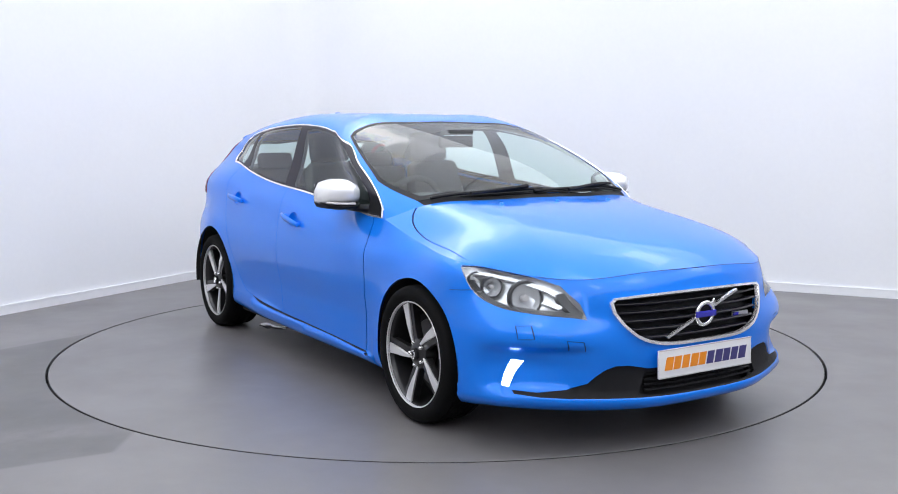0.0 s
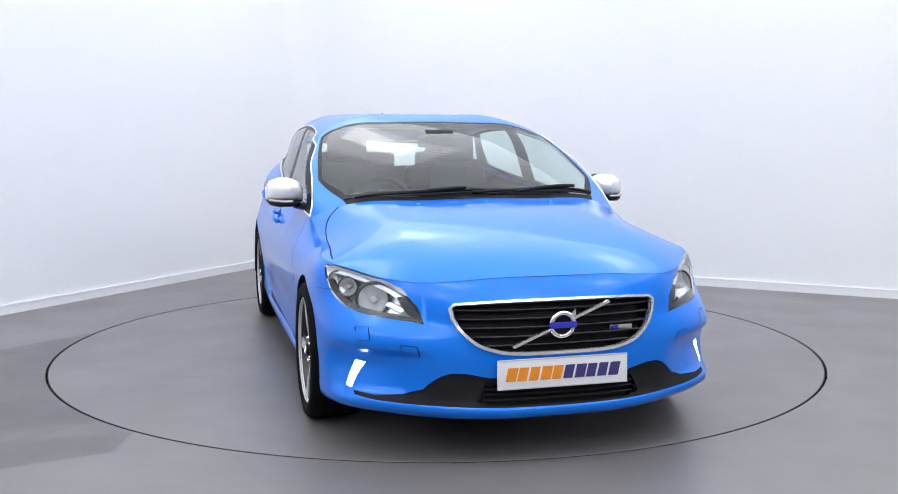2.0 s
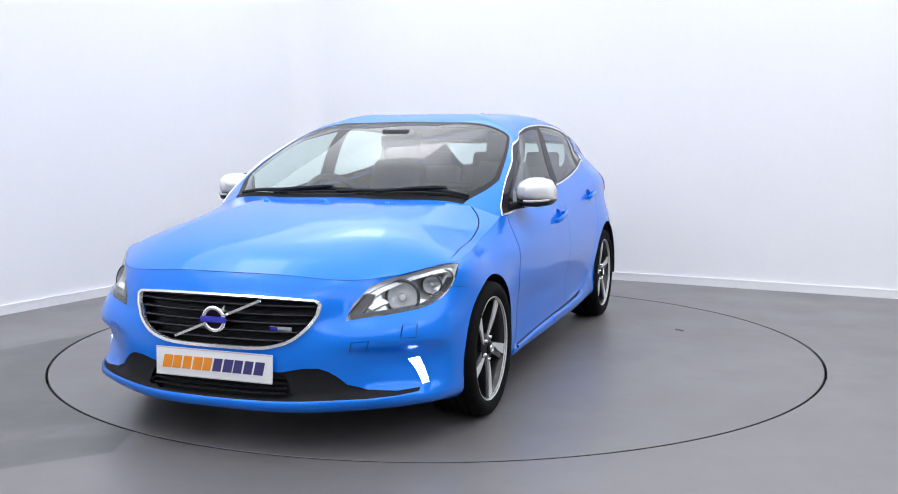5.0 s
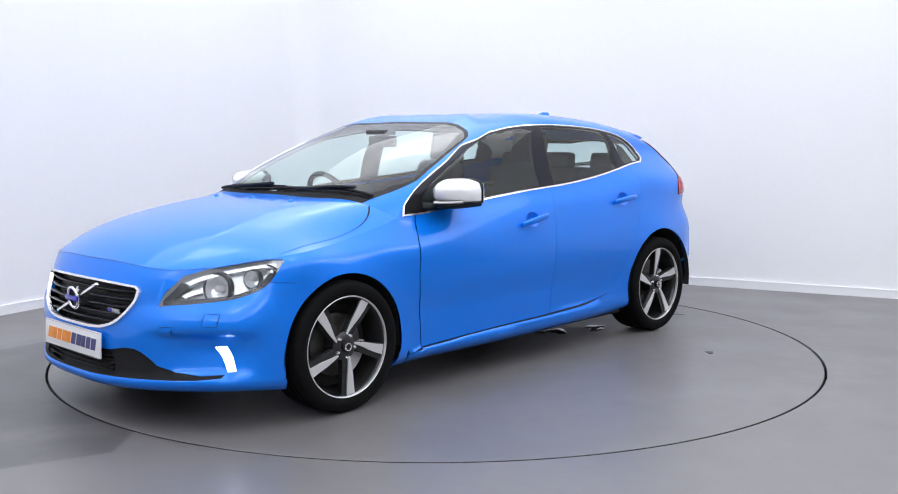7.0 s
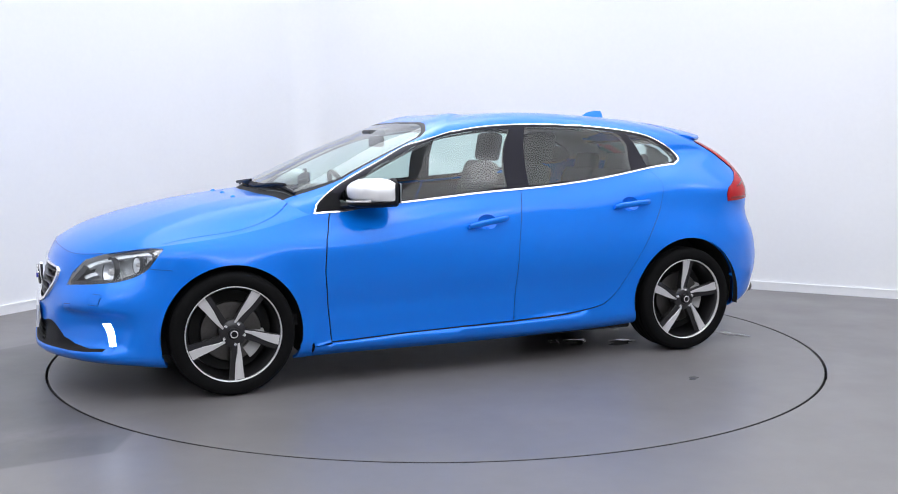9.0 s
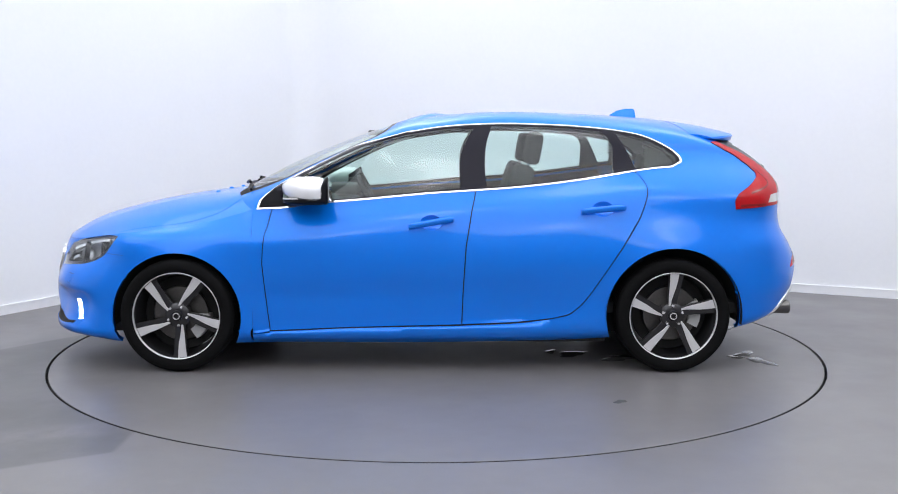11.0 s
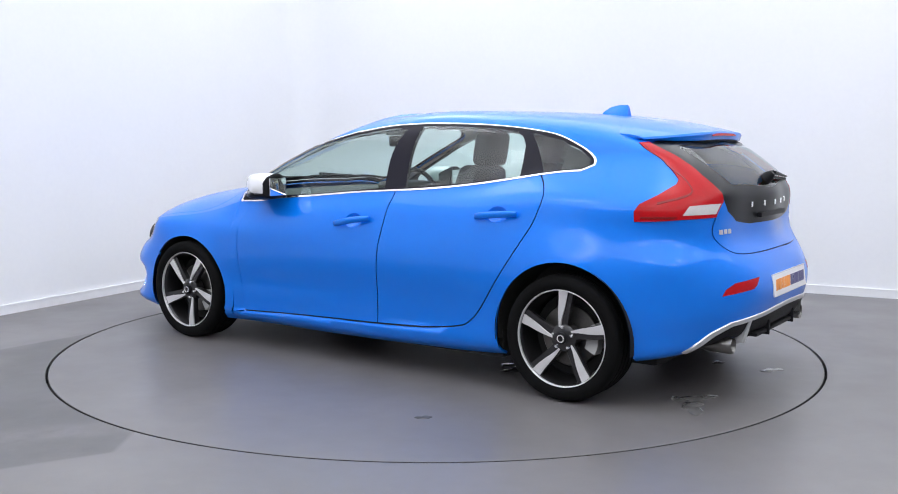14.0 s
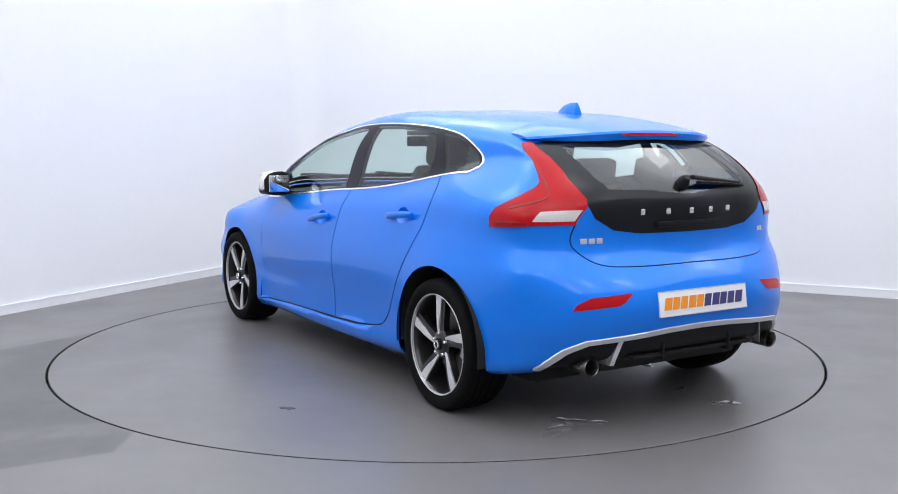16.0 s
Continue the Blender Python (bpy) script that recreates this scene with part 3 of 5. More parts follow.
def cut(patch, regions, gaps, width=0.0031):
    """Triangulates a patch along the outlines of its regions and its gaps.
    regions: (name, outline in u, v), the first that holds a face takes it; gaps: (line, closed).
    Returns u, v of the points, and the faces by name ('' for the rest, 'gap' for the shut lines)."""
    from mathutils.geometry import delaunay_2d_cdt
    nu = int((patch.u1 - patch.u0) / patch.step)
    nv = int((patch.v1 - patch.v0) / patch.step)
    gu, gv = np.linspace(patch.u0, patch.u1, nu + 1), np.linspace(patch.v0, patch.v1, nv + 1)
    A, Bm = np.meshgrid(gu, gv, indexing="ij")
    G = np.stack([A.ravel(), Bm.ravel()], 1)
    rim = (G[:, 0] == patch.u0) | (G[:, 0] == patch.u1) | (G[:, 1] == patch.v0) | (G[:, 1] == patch.v1)
    keep = np.ones(len(G), bool)
    lines = [(np.asarray(p), True) for _, p in regions]
    for line, closed in gaps:
        lines += [(offset_line(line, width, closed), closed), (offset_line(line, -width, closed), closed)]
    for line, closed in lines:
        keep &= seg_dist(G, line, closed) > patch.step * 0.38
    G = G[keep | rim]
    verts = [Vector(p) for p in G]
    edges = []
    for line, closed in lines:
        line = np.clip(line, [patch.u0, patch.v0], [patch.u1, patch.v1])
        b = len(verts)
        verts += [Vector(p) for p in line]
        edges += [(b + i, b + i + 1) for i in range(len(line) - 1)] + ([(b + len(line) - 1, b)] if closed else [])
    V, _, F, _, _, _ = delaunay_2d_cdt(verts, edges, [], 0, 1e-5)
    V = np.array([tuple(p) for p in V])
    F = np.array([f for f in F if len(f) == 3])
    e1, e2 = V[F[:, 1]] - V[F[:, 0]], V[F[:, 2]] - V[F[:, 0]]
    F = F[np.abs(e1[:, 0] * e2[:, 1] - e1[:, 1] * e2[:, 0]) > 1e-9]
    C = V[F].mean(1)
    tag = np.full(len(F), -1)
    for i in reversed(range(len(regions))):
        tag[inside(C, np.asarray(regions[i][1]))] = i
    for line, closed in gaps:
        tag[seg_dist(C, line, closed) < width * 1.02] = -2
    out = {}
    for i, name in [(-2, "gap"), (-1, "")] + [(i, r[0]) for i, r in enumerate(regions)]:
        f = F[tag == i]
        if len(f):
            out[name] = np.vstack([out[name], f]) if name in out else f
    return V, out


class Skin:
    """Faces of one part gathered from several patches, with their normals."""
    def __init__(self):
        self.v, self.n, self.f, self.c = [], [], [], 0

    def add(self, patch, uv, faces, lift=0.0, both=True, lip=0.0, right=False, dent=None):
        used, inv = np.unique(faces, return_inverse=True)
        f = inv.reshape(-1, 3)
        u, v = uv[used, 0], uv[used, 1]
        P, N = patch.at(u, v), patch.normal(u, v)
        if dent is not None:
            P = dent(P, N)
        N[np.abs(P[:, 1]) < 1e-3, 1] = 0
        N /= np.linalg.norm(N, axis=1)[:, None]
        P = P + N * lift
        t = np.cross(P[f[:, 1]] - P[f[:, 0]], P[f[:, 2]] - P[f[:, 0]])
        wrong = (t * N[f[:, 0]]).sum(1) < 0
        f[wrong] = f[wrong][:, ::-1]
        if lip:
            e = np.sort(np.vstack([f[:, [0, 1]], f[:, [1, 2]], f[:, [2, 0]]]), axis=1)
            eu, cnt = np.unique(e, axis=0, return_counts=True)
            eb = eu[cnt == 1]
            seam = (np.abs(P[eb][:, :, 1]) < 1e-4).all(1)
            eb = eb[~seam]
            iv, ie = np.unique(eb, return_inverse=True)
            ie = ie.reshape(-1, 2) + len(P)
            base = len(P)
            P = np.vstack([P, P[iv], P[iv] - N[iv] * lip])
            N = np.vstack([N, N[iv], N[iv]])
            m = len(iv)
            q = np.vstack([np.stack([ie[:, 0], ie[:, 1], ie[:, 1] + m], 1), np.stack([ie[:, 0], ie[:, 1] + m, ie[:, 0] + m], 1)])
            f = np.vstack([f, q])
        for s in ((1, -1) if both else ((-1,) if right else (1,))):
            k = np.array([1, s, 1])
            self.v.append(P * k)
            self.n.append(N * k)
            self.f.append((f if s > 0 else f[:, ::-1]) + self.c)
            self.c += len(P)
        return self

    def make(self, name, material, parent, label=""):
        v, n, f = np.vstack(self.v), np.vstack(self.n), np.vstack(self.f)
        return child(name, mesh_from(name, v, f.tolist(), material, True, n), parent, label)


def ease(x, a, b):
    """0 at a, 1 at b, smooth between."""
    t = np.clip((x - a) / (b - a), 0, 1)
    return t * t * (3 - 2 * t)


def side_skin(u, v):
    """Flank, roof and tail: the sill stands proud under the doors, whose feet are tucked in."""
    p = blend(L_SPL + G_SPL[1:], u, v, V_TOP, True)
    x, z = p[:, 0], p[:, 2]
    line = np.interp(x, [-1.0, -.79, -.606, -.197, .83], [.300, .288, .278, .255, .222])
    span = ease(x, -1.04, -.60) * ease(x, .98, .86)
    p[:, 1] += span * (.013 * ease(z, line + .003, line - .010) * ease(z, .155, .185) - .011 * ease(z, line + .13, line + .02) * ease(z, line - .012, line))
    return p


def front_skin(u, v):
    """Nose: a hollow round the running light under a ledge that runs in from the wheel arch, and a lip along the foot."""
    p = blend(L_SPL, u, v, V_LOW, False)
    y, z = p[:, 1], p[:, 2]
    d = .026 * ease(z, .448, .405) * ease(z, .232, .275) * ease(y, .46, .64) * ease(y, .86, .80)
    p[:, 0] -= d - .014 * ease(z, .240, .216) * ease(z, .150, .180)
    p[:, 1] -= .35 * d
    return p


def screen_skin(u, v):
    """Windscreen and pillar, ending exactly on the flank's edge."""
    p = blend(G_SPL, u, v, V_CAB, True)
    e = np.full(len(v), U_SEAM)
    w = np.clip((u - UW[1]) / (U_SEAM - UW[1]), 0, 1) ** 2
    return p + w[:, None] * (side_skin(e, v) - blend(G_SPL, e, v, V_CAB, True))


REAR = Patch(U_SEAM, U_END, 0, VTOP, side_skin)
FRONT = Patch(0, U_SEAM, 0, VB, front_skin, step=0.022)
CABIN = Patch(U_W, U_SEAM, VB, VTOP, screen_skin)

# bonnet and wing tops: between the leading edge, the wing's edge, the windscreen foot and the centre line
HOOD_C = Spline([1.09, 1.25, 1.45, 1.65, 1.85, 2.0, 2.095])
HOOD_Z = np.array([.955, .938, .913, .876, .826, .770, .713])
U_NOSE = UK[3]


def hood_at(s, t):
    """s: 0 at the nose to 1 at the windscreen; t: 0 at the centre to 1 at the wing."""
    s, t = np.clip(s, 0, 1), np.clip(t, 0, 1)
    edge = lambda u: L_SPL[8][0].weights(u) @ L_SPL[8][1]
    cowl = lambda u: G_SPL[0][0].weights(u) @ G_SPL[0][1]
    lead, foot, side = edge(t * U_NOSE), cowl(U_W + t * (U_SEAM - U_W)), edge(U_NOSE + s * (U_SEAM - U_NOSE))
    x = 2.095 + (1.09 - 2.095) * s
    mid = np.stack([x, 0 * x, HOOD_C.weights(x) @ HOOD_Z], 1)
    S, T = s[:, None], t[:, None]
    c00, c10 = mid_at(0.0), mid_at(1.0)
    c01, c11 = edge(np.array([U_NOSE]))[0], edge(np.array([U_SEAM]))[0]
    T = T ** 2.5
    p = (1 - S) * lead + S * foot + (1 - T) * mid + T * side - ((1 - S) * ((1 - T) * c00 + T * c01) + S * ((1 - T) * c10 + T * c11))
    # two ridges that run from the windscreen to the inner tips of the headlights
    bow = np.sin(np.pi * s) ** 0.7
    crest = t - (.40 + .32 * (1 - s))
    p[:, 2] += bow * (1 - t ** 6) * (.008 * np.exp(-(crest / .30) ** 2) + .005 * np.exp(-(np.sqrt(crest ** 2 + .0006) - .0245) / .09))
    return p


def mid_at(s):
    x = np.array([2.095 + (1.09 - 2.095) * s])
    return np.array([x[0], 0, (HOOD_C.weights(x) @ HOOD_Z)[0]])


BONNET = Patch(0, 1, 0, 1, hood_at, step=0.026)
for pt in (REAR, FRONT, CABIN, BONNET):
    mid_n = pt.normal(np.array([(pt.u0 + pt.u1) / 2]), np.array([(pt.v0 + pt.v1) / 2]))[0]
    mid_p = pt.at(np.array([(pt.u0 + pt.u1) / 2]), np.array([(pt.v0 + pt.v1) / 2]))[0]
    if mid_n @ (mid_p - np.array([0, 0, 0.6])) < 0:
        pt.sign = -1.0


# ---------------------------------------------------------------- outlines on the skin
def arch_line(cx, cz, r, n=40, a0=-35, a1=215):
    return [(cx + r * math.cos(radians(a0 + (a1 - a0) * i / n)), cz + r * math.sin(radians(a0 + (a1 - a0) * i / n))) for i in range(n + 1)]


DLO_BOTTOM = [(.895, .872), (.74, .880), (.52, .908), (.03, .950), (-.39, .978), (-.81, 1.022), (-1.14, 1.073), (-1.33, 1.092)]
DLO_TOP = [(-1.385, 1.118), (-1.378, 1.150), (-1.31, 1.203), (-1.185, 1.258), (-1.02, 1.290), (-.81, 1.311), (-.60, 1.321), (-.39, 1.324), (-.17, 1.315),
           (.04, 1.288), (.11, 1.277), (.326, 1.220), (.543, 1.122), (.763, 1.008), (.88, .915)]
F_GLASS = [(.74, .895), (.52, .921), (.03, .962), (-.19, .982), (-.262, 1.297), (-.17, 1.302), (.04, 1.276), (.11, 1.265), (.326, 1.207), (.543, 1.108), (.70, 1.018), (.76, .960)]
R_GLASS = [(-.328, .987), (-.81, 1.034), (-1.012, 1.062), (-1.012, 1.21), (-.985, 1.258), (-.944, 1.284), (-.81, 1.298), (-.60, 1.308), (-.358, 1.311)]
Q_GLASS = [(-1.135, 1.086), (-1.30, 1.102), (-1.362, 1.120), (-1.355, 1.148), (-1.295, 1.195), (-1.185, 1.244), (-1.03, 1.274)]
F_DOOR = [(.815, .871), (.849, .745), (.863, .586), (.850, .417), (.838, .30), (.829, .222), (.5, .236), (.1, .248), (-.197, .255),
          (-.205, .45), (-.220, .677), (-.245, .83), (-.271, .968)]
R_DOOR = [(-.197, .255), (-.45, .267), (-.606, .280), (-.72, .298), (-.79, .325), (-.873, .412), (-1.013, .622), (-1.10, .76), (-1.150, .849),
          (-1.184, .962), (-1.167, 1.023), (-1.121, 1.077)]
LAMP = [(-1.570, .574, 1.228), (-1.726, .617, 1.126), (-1.799, .647, 1.061), (-1.797, .668, 1.038), (-1.744, .738, .995), (-1.672, .783, .951),
        (-1.651, .797, .916), (-1.655, .800, .871), (-1.849, .723, .884), (-1.954, .573, .890), (-1.968, .522, .961), (-1.958, .520, .997),
        (-1.874, .552, 1.078), (-1.735, .548, 1.170), (-1.605, .540, 1.234)]
LAMP_CLEAR = [(-1.868, .690, .942), (-1.958, .540, .950), (-1.951, .574, .905), (-1.850, .718, .902)]
GATE_WIN = [(-1.600, .552, 1.236), (-1.735, .565, 1.17), (-1.874, .570, 1.078), (-1.958, .535, .997), (-2.03, 0, .985)]
CANON = {}


def outline(patch, pts, axes="xz", closed=True, smooth=False):
    uv = patch.find(pts, axes)
    return catmull(uv, closed) if smooth else straight(uv, closed)


def two_lines(a, b):
    """One closed outline of two smooth lines."""
    return np.vstack([catmull(a, False), catmull(b, False)])


def cup_outline(nm):
    cx, cz = {"front": (-.035, .803), "rear": (-.945, .874)}[nm]
    return [(cx + .058 * math.cos(2 * math.pi * k / 28), cz + .040 * math.sin(2 * math.pi * k / 28)) for k in range(28)]


# ---------------------------------------------------------------- the car
CAR = new("car")
tagged(CAR, "metallic blue five-door hatchback parked on the turntable", "car")


def build_rear_skin():
    P = REAR
    f = lambda pts, ax="xz": P.find(pts, ax)
    dlo = two_lines(f(DLO_BOTTOM), f(DLO_TOP))
    fg, rg, qg = (straight(f(g), True) for g in (F_GLASS, R_GLASS, Q_GLASS))
    f_door = straight(f(F_DOOR), False)
    r_door = catmull(f(R_DOOR), False)
    door_f = np.vstack([straight(f(F_DOOR), False), straight(f([(-.30, 1.0), (.3, 1.0), (.8, .90)]), False)])
    door_r = np.vstack([catmull(f(R_DOOR), False), straight(f([(-1.05, 1.10), (-.271, 1.0), (-.271, .968), (-.245, .83), (-.220, .677), (-.205, .45)]), False)])
    arch = straight(f(arch_line(-1.3235, .312, .358)), True)
    lamp = straight(f(LAMP, "xyz"), True)
    clear = straight(f(LAMP_CLEAR, "xyz"), True)
    win_edge = f(GATE_WIN, "xyz")
    ue = U_END
    top_v = P.find([(-1.70, 0, 1.255)], "xyz")[0, 1]
    bot_v = win_edge[-1, 1]
    win = np.vstack([straight(win_edge, False), [(ue, bot_v), (ue, top_v)]])
    gin = f([(-1.700, .452, 1.172), (-1.77, .450, 1.115), (-1.88, .430, 1.045), (-1.93, .40, 1.010), (-2.015, 0, 1.0)], "xyz")
    glass = np.vstack([straight(gin, False), [(ue, gin[-1, 1]), (ue, top_v - .085)], straight(f([(-1.765, .20, 1.178)], "xyz"), False)])
    panel = np.vstack([straight(f([(-1.950, .528, 1.005), (-1.975, .487, .913), (-1.987, .398, .862), (-2.003, .258, .843), (-2.03, 0, .842)], "xyz"), False), [(ue, bot_v)], straight(win_edge[::-1][:2], False)])
    gate_line = f([(-1.954, .573, .888), (-1.943, .593, .825), (-1.963, .567, .775), (-2.012, .475, .722), (-2.045, .305, .708), (-2.06, 0, .708)], "xyz")
    gate = np.vstack([catmull(gate_line, False), [(ue, gate_line[-1, 1]), (ue, top_v)], straight(f([(-1.60, .54, 1.240), (-1.735, .555, 1.17), (-1.874, .560, 1.078), (-1.958, .527, .997), (-1.966, .527, .95)], "xyz"), False)])
    refl = straight(f([(-2.013, .632, .540), (-2.020, .612, .568), (-2.045, .560, .594), (-2.10, .38, .609), (-2.096, .42, .572), (-2.090, .446, .558)], "xyz"), True)
    diff = np.vstack([straight(f([(-1.86, .70, .290), (-1.95, .62, .375), (-2.0, .55, .415), (-2.06, .40, .428), (-2.11, .2, .437), (-2.12, 0, .44)], "xyz"), False), [(ue, 0), (f([(-1.86, .66, .25)], "xyz")[0, 0], 0)]])
    bump_line = f([(-1.655, .842, .60), (-1.66, .835, .70), (-1.655, .81, .80), (-1.655, .800, .866)], "xyz")
    bumper = np.vstack([catmull(bump_line, False), straight(f([(-1.849, .723, .884), (-1.952, .575, .889)], "xyz"), False), catmull(gate_line, False), [(ue, 0)], [(bump_line[0, 0], 0)]])
    sill_line = f([(.915, .207), (.83, .218)], "xz")
    cups = [("cup", straight(f(cup_outline(n)), True)) for n in ("front", "rear")]
    regions = cups + [("arch", arch), ("front_glass", fg), ("rear_glass", rg), ("quarter_glass", qg), ("pillar", dlo), ("clear", clear), ("lamp", lamp),
               ("rear_window", glass), ("rear_border", win), ("panel", panel), ("tailgate", gate), ("reflector", refl), ("diffuser", diff), ("bumper", bumper),
               ("front_door", door_f), ("rear_door", door_r)]
    gaps = [(f_door, False), (r_door, False), (catmull(gate_line, False), False), (straight(sill_line, False), False)]
    uv, parts = cut(P, regions, gaps)
    CANON["dlo"], CANON["arch_r"], CANON["gate_line"], CANON["diff"], CANON["win"] = dlo, arch, gate_line, diff, win
    return uv, parts


def build_front_skin():
    P = FRONT
    f = lambda pts, ax="yz": P.find(pts, ax)
    fx = lambda pts: P.find(pts, "xz")
    f3 = lambda pts: P.find(pts, "xyz")
    arch = straight(fx(arch_line(1.3235, .300, .343)), True)
    head = np.vstack([straight(f3([(2.062, .518, .538), (2.032, .536, .602), (1.968, .590, .672)]), False),
                      catmull(f3([(1.965, .598, .672), (1.90, .65, .695), (1.80, .722, .716), (1.70, .788, .731), (1.635, .828, .729)]), False),
                      catmull(f3([(1.637, .834, .720), (1.680, .834, .668), (1.731, .818, .617), (1.827, .774, .578), (1.939, .693, .560), (2.03, .572, .547)]), False)])
    grille_e = f([(0, .427), (.16, .428), (.25, .437), (.33, .465), (.385, .512), (.415, .560), (.422, .600), (.405, .614), (.30, .620), (.15, .624), (0, .625)])
    grille = np.vstack([catmull(grille_e[:6], False), straight(grille_e[6:], False)])
    mouth = straight(f([(0, .235), (.30, .237), (.335, .250), (.30, .322), (0, .326)]), True)
    black = np.vstack([straight(f([(0, .226), (.30, .228), (.44, .230), (.60, .234), (.70, .240), (.77, .248), (.77, .262), (.70, .258), (.60, .266), (.53, .290), (.465, .345), (.43, .357), (.375, .356), (.29, .338), (0, .338)]), True)])
    fog = straight(f3([(1.918, .722, .372), (1.893, .768, .374), (1.858, .787, .272), (1.874, .752, .264)]), True)
    gaps = [(straight(f3([(1.712, .826, .640), (1.66, .852, .633), (1.600, .874, .628)]), False), False),
            (straight(f3([(1.911, 0.758, 0.516), (1.954, 0.714, 0.519), (1.979, 0.715, 0.468), (1.932, 0.762, 0.465)]), True), True),
            (straight(f3([(2.051, 0.611, 0.462), (2.081, 0.551, 0.456), (2.077, 0.539, 0.415), (2.039, 0.594, 0.418)]), True), True)]
    bumper = np.vstack([straight(f3([(1.60, .885, .45), (1.600, .874, .628), (1.66, .852, .633), (1.712, .826, .640)]), False), straight(f3([(1.9, .70, .57), (2.062, .518, .542)]), False), straight(f3([(2.02, .52, .67), (2.09, .28, .69)]), False), [(0, VB), (0, 0), (f3([(1.60, .86, .2)])[0, 0], 0)]])
    regions = [("arch", arch), ("headlight", head), ("grille", grille), ("mouth", mouth), ("black", black), ("fog", fog), ("bumper", bumper)]
    CANON["arch_f"], CANON["grille"], CANON["head"], CANON["mouth"], CANON["fog"] = arch, grille, head, mouth, fog
    return cut(P, regions, gaps, 0.0020)


def build_cabin_skin():
    P = CABIN
    du = U_SEAM - UW[2]
    ed = [(P.u0, VB + .018), (UW[1], VB + .018), (UW[2], VB + .036), (UW[2] + .34 * du, VB + .095), (UW[2] + .76 * du, VB * .6 + VR * .4), (UW[2] + .84 * du, VR - .035), (UW[2] + .55 * du, VR - .008), (UW[2], VR - .004), (UW[1], VR - .002), (P.u0, VR - .002)]
    screen = straight(ed, True)
    inner = straight([(P.u0, VB + .04), (UW[1], VB + .04), (UW[2] - .02, VB + .052), (UW[2] + .16 * du, VB + .105), (UW[2] + .60 * du, VB * .6 + VR * .4), (UW[2] + .68 * du, VR - .045), (UW[2] + .42 * du, VR - .024), (UW[2] - .01, VR - .020), (UW[1], VR - .020), (P.u0, VR - .020)], True)
    cowl = straight([(P.u0, VB), (UW[1], VB), (UW[2] - .02, VB), (UW[2], VB + .036), (UW[1], VB + .018), (P.u0, VB + .018)], True)
    CANON["screen"] = screen
    return cut(P, [("glass", inner), ("frit", screen), ("cowl", cowl)], [])


def build_bonnet_skin():
    P = BONNET
    line = P.find([(1.005, .675), (1.045, .715), (1.10, .745), (1.18, .762), (1.30, .775), (1.50, .790), (1.64, .80)], "xy")
    gap = catmull(line, False)
    lid = np.vstack([gap, [(gap[-1, 0], 1.0), (0, 1), (0, 0), (1, 0), (1, gap[0, 1])]])
    CANON["hood_gap"] = gap
    return cut(P, [("lid", lid)], [(gap, False)], 0.0035)


def pieces(faces):
    """The faces sorted into pieces that hang together."""
    root = {int(k): int(k) for k in np.unique(faces)}

    def top(k):
        while root[k] != k:
            k = root[k]
        return k
    for a, b, c in faces.tolist():
        root[top(b)] = top(a)
        root[top(c)] = top(a)
    keys = np.array([top(int(k)) for k in faces[:, 0]])
    return [faces[keys == k] for k in sorted(set(keys.tolist()))]


UV_R, PR = build_rear_skin()
UV_F, PF = build_front_skin()
UV_C, PC = build_cabin_skin()
UV_B, PB = build_bonnet_skin()


shell = Skin().add(REAR, UV_R, PR[""], lip=.012).add(FRONT, UV_F, PF[""], lip=.012).add(CABIN, UV_C, PC[""], lip=.006).add(BONNET, UV_B, PB[""], lip=.012)
BODY = shell.make("body_shell", PAINT, CAR)
Skin().add(BONNET, UV_B, PB["lid"], lip=.012).make("bonnet", PAINT, CAR)
FBUMP = Skin().add(FRONT, UV_F, PF["bumper"], lip=.02).make("front_bumper", PAINT, CAR)
RBUMP = Skin().add(REAR, UV_R, PR["bumper"], lip=.02).make("rear_bumper", PAINT, CAR)
TAILGATE = Skin().add(REAR, UV_R, PR["tailgate"], lip=.012).make("tailgate", PAINT, CAR)
Skin().add(CABIN, UV_C, PC["glass"]).make("windscreen", GLASS_M, CAR, "clear laminated windscreen")
Skin().add(CABIN, UV_C, PC["frit"]).make("windscreen_border", TRIM_M, CAR, "black border band of the windscreen")
Skin().add(CABIN, UV_C, PC["cowl"], lift=-.004).make("cowl_panel", BLACK_M, CAR, "black plastic cowl below the windscreen")
Skin().add(REAR, UV_R, PR["rear_window"]).make("rear_window", REAR_GLASS_M, TAILGATE, "tinted rear window glass").location = (0, 0, 0)
Skin().add(REAR, UV_R, PR["rear_border"]).make("window_border", GATE_M, TAILGATE, "black border of the rear window")
Skin().add(REAR, UV_R, PR["panel"], lift=.001).make("tailgate_panel", GATE_M, TAILGATE, "gloss black tailgate panel below the window").location = (0, 0, 0)
Skin().add(REAR, UV_R, PR["diffuser"], lift=-.006).make("rear_diffuser", BLACK_M, CAR, "black plastic rear diffuser")
Skin().add(FRONT, UV_F, PF["black"], lift=-.006, lip=.02).make("bumper_insert", BLACK_M, FBUMP, "black lower bumper insert")

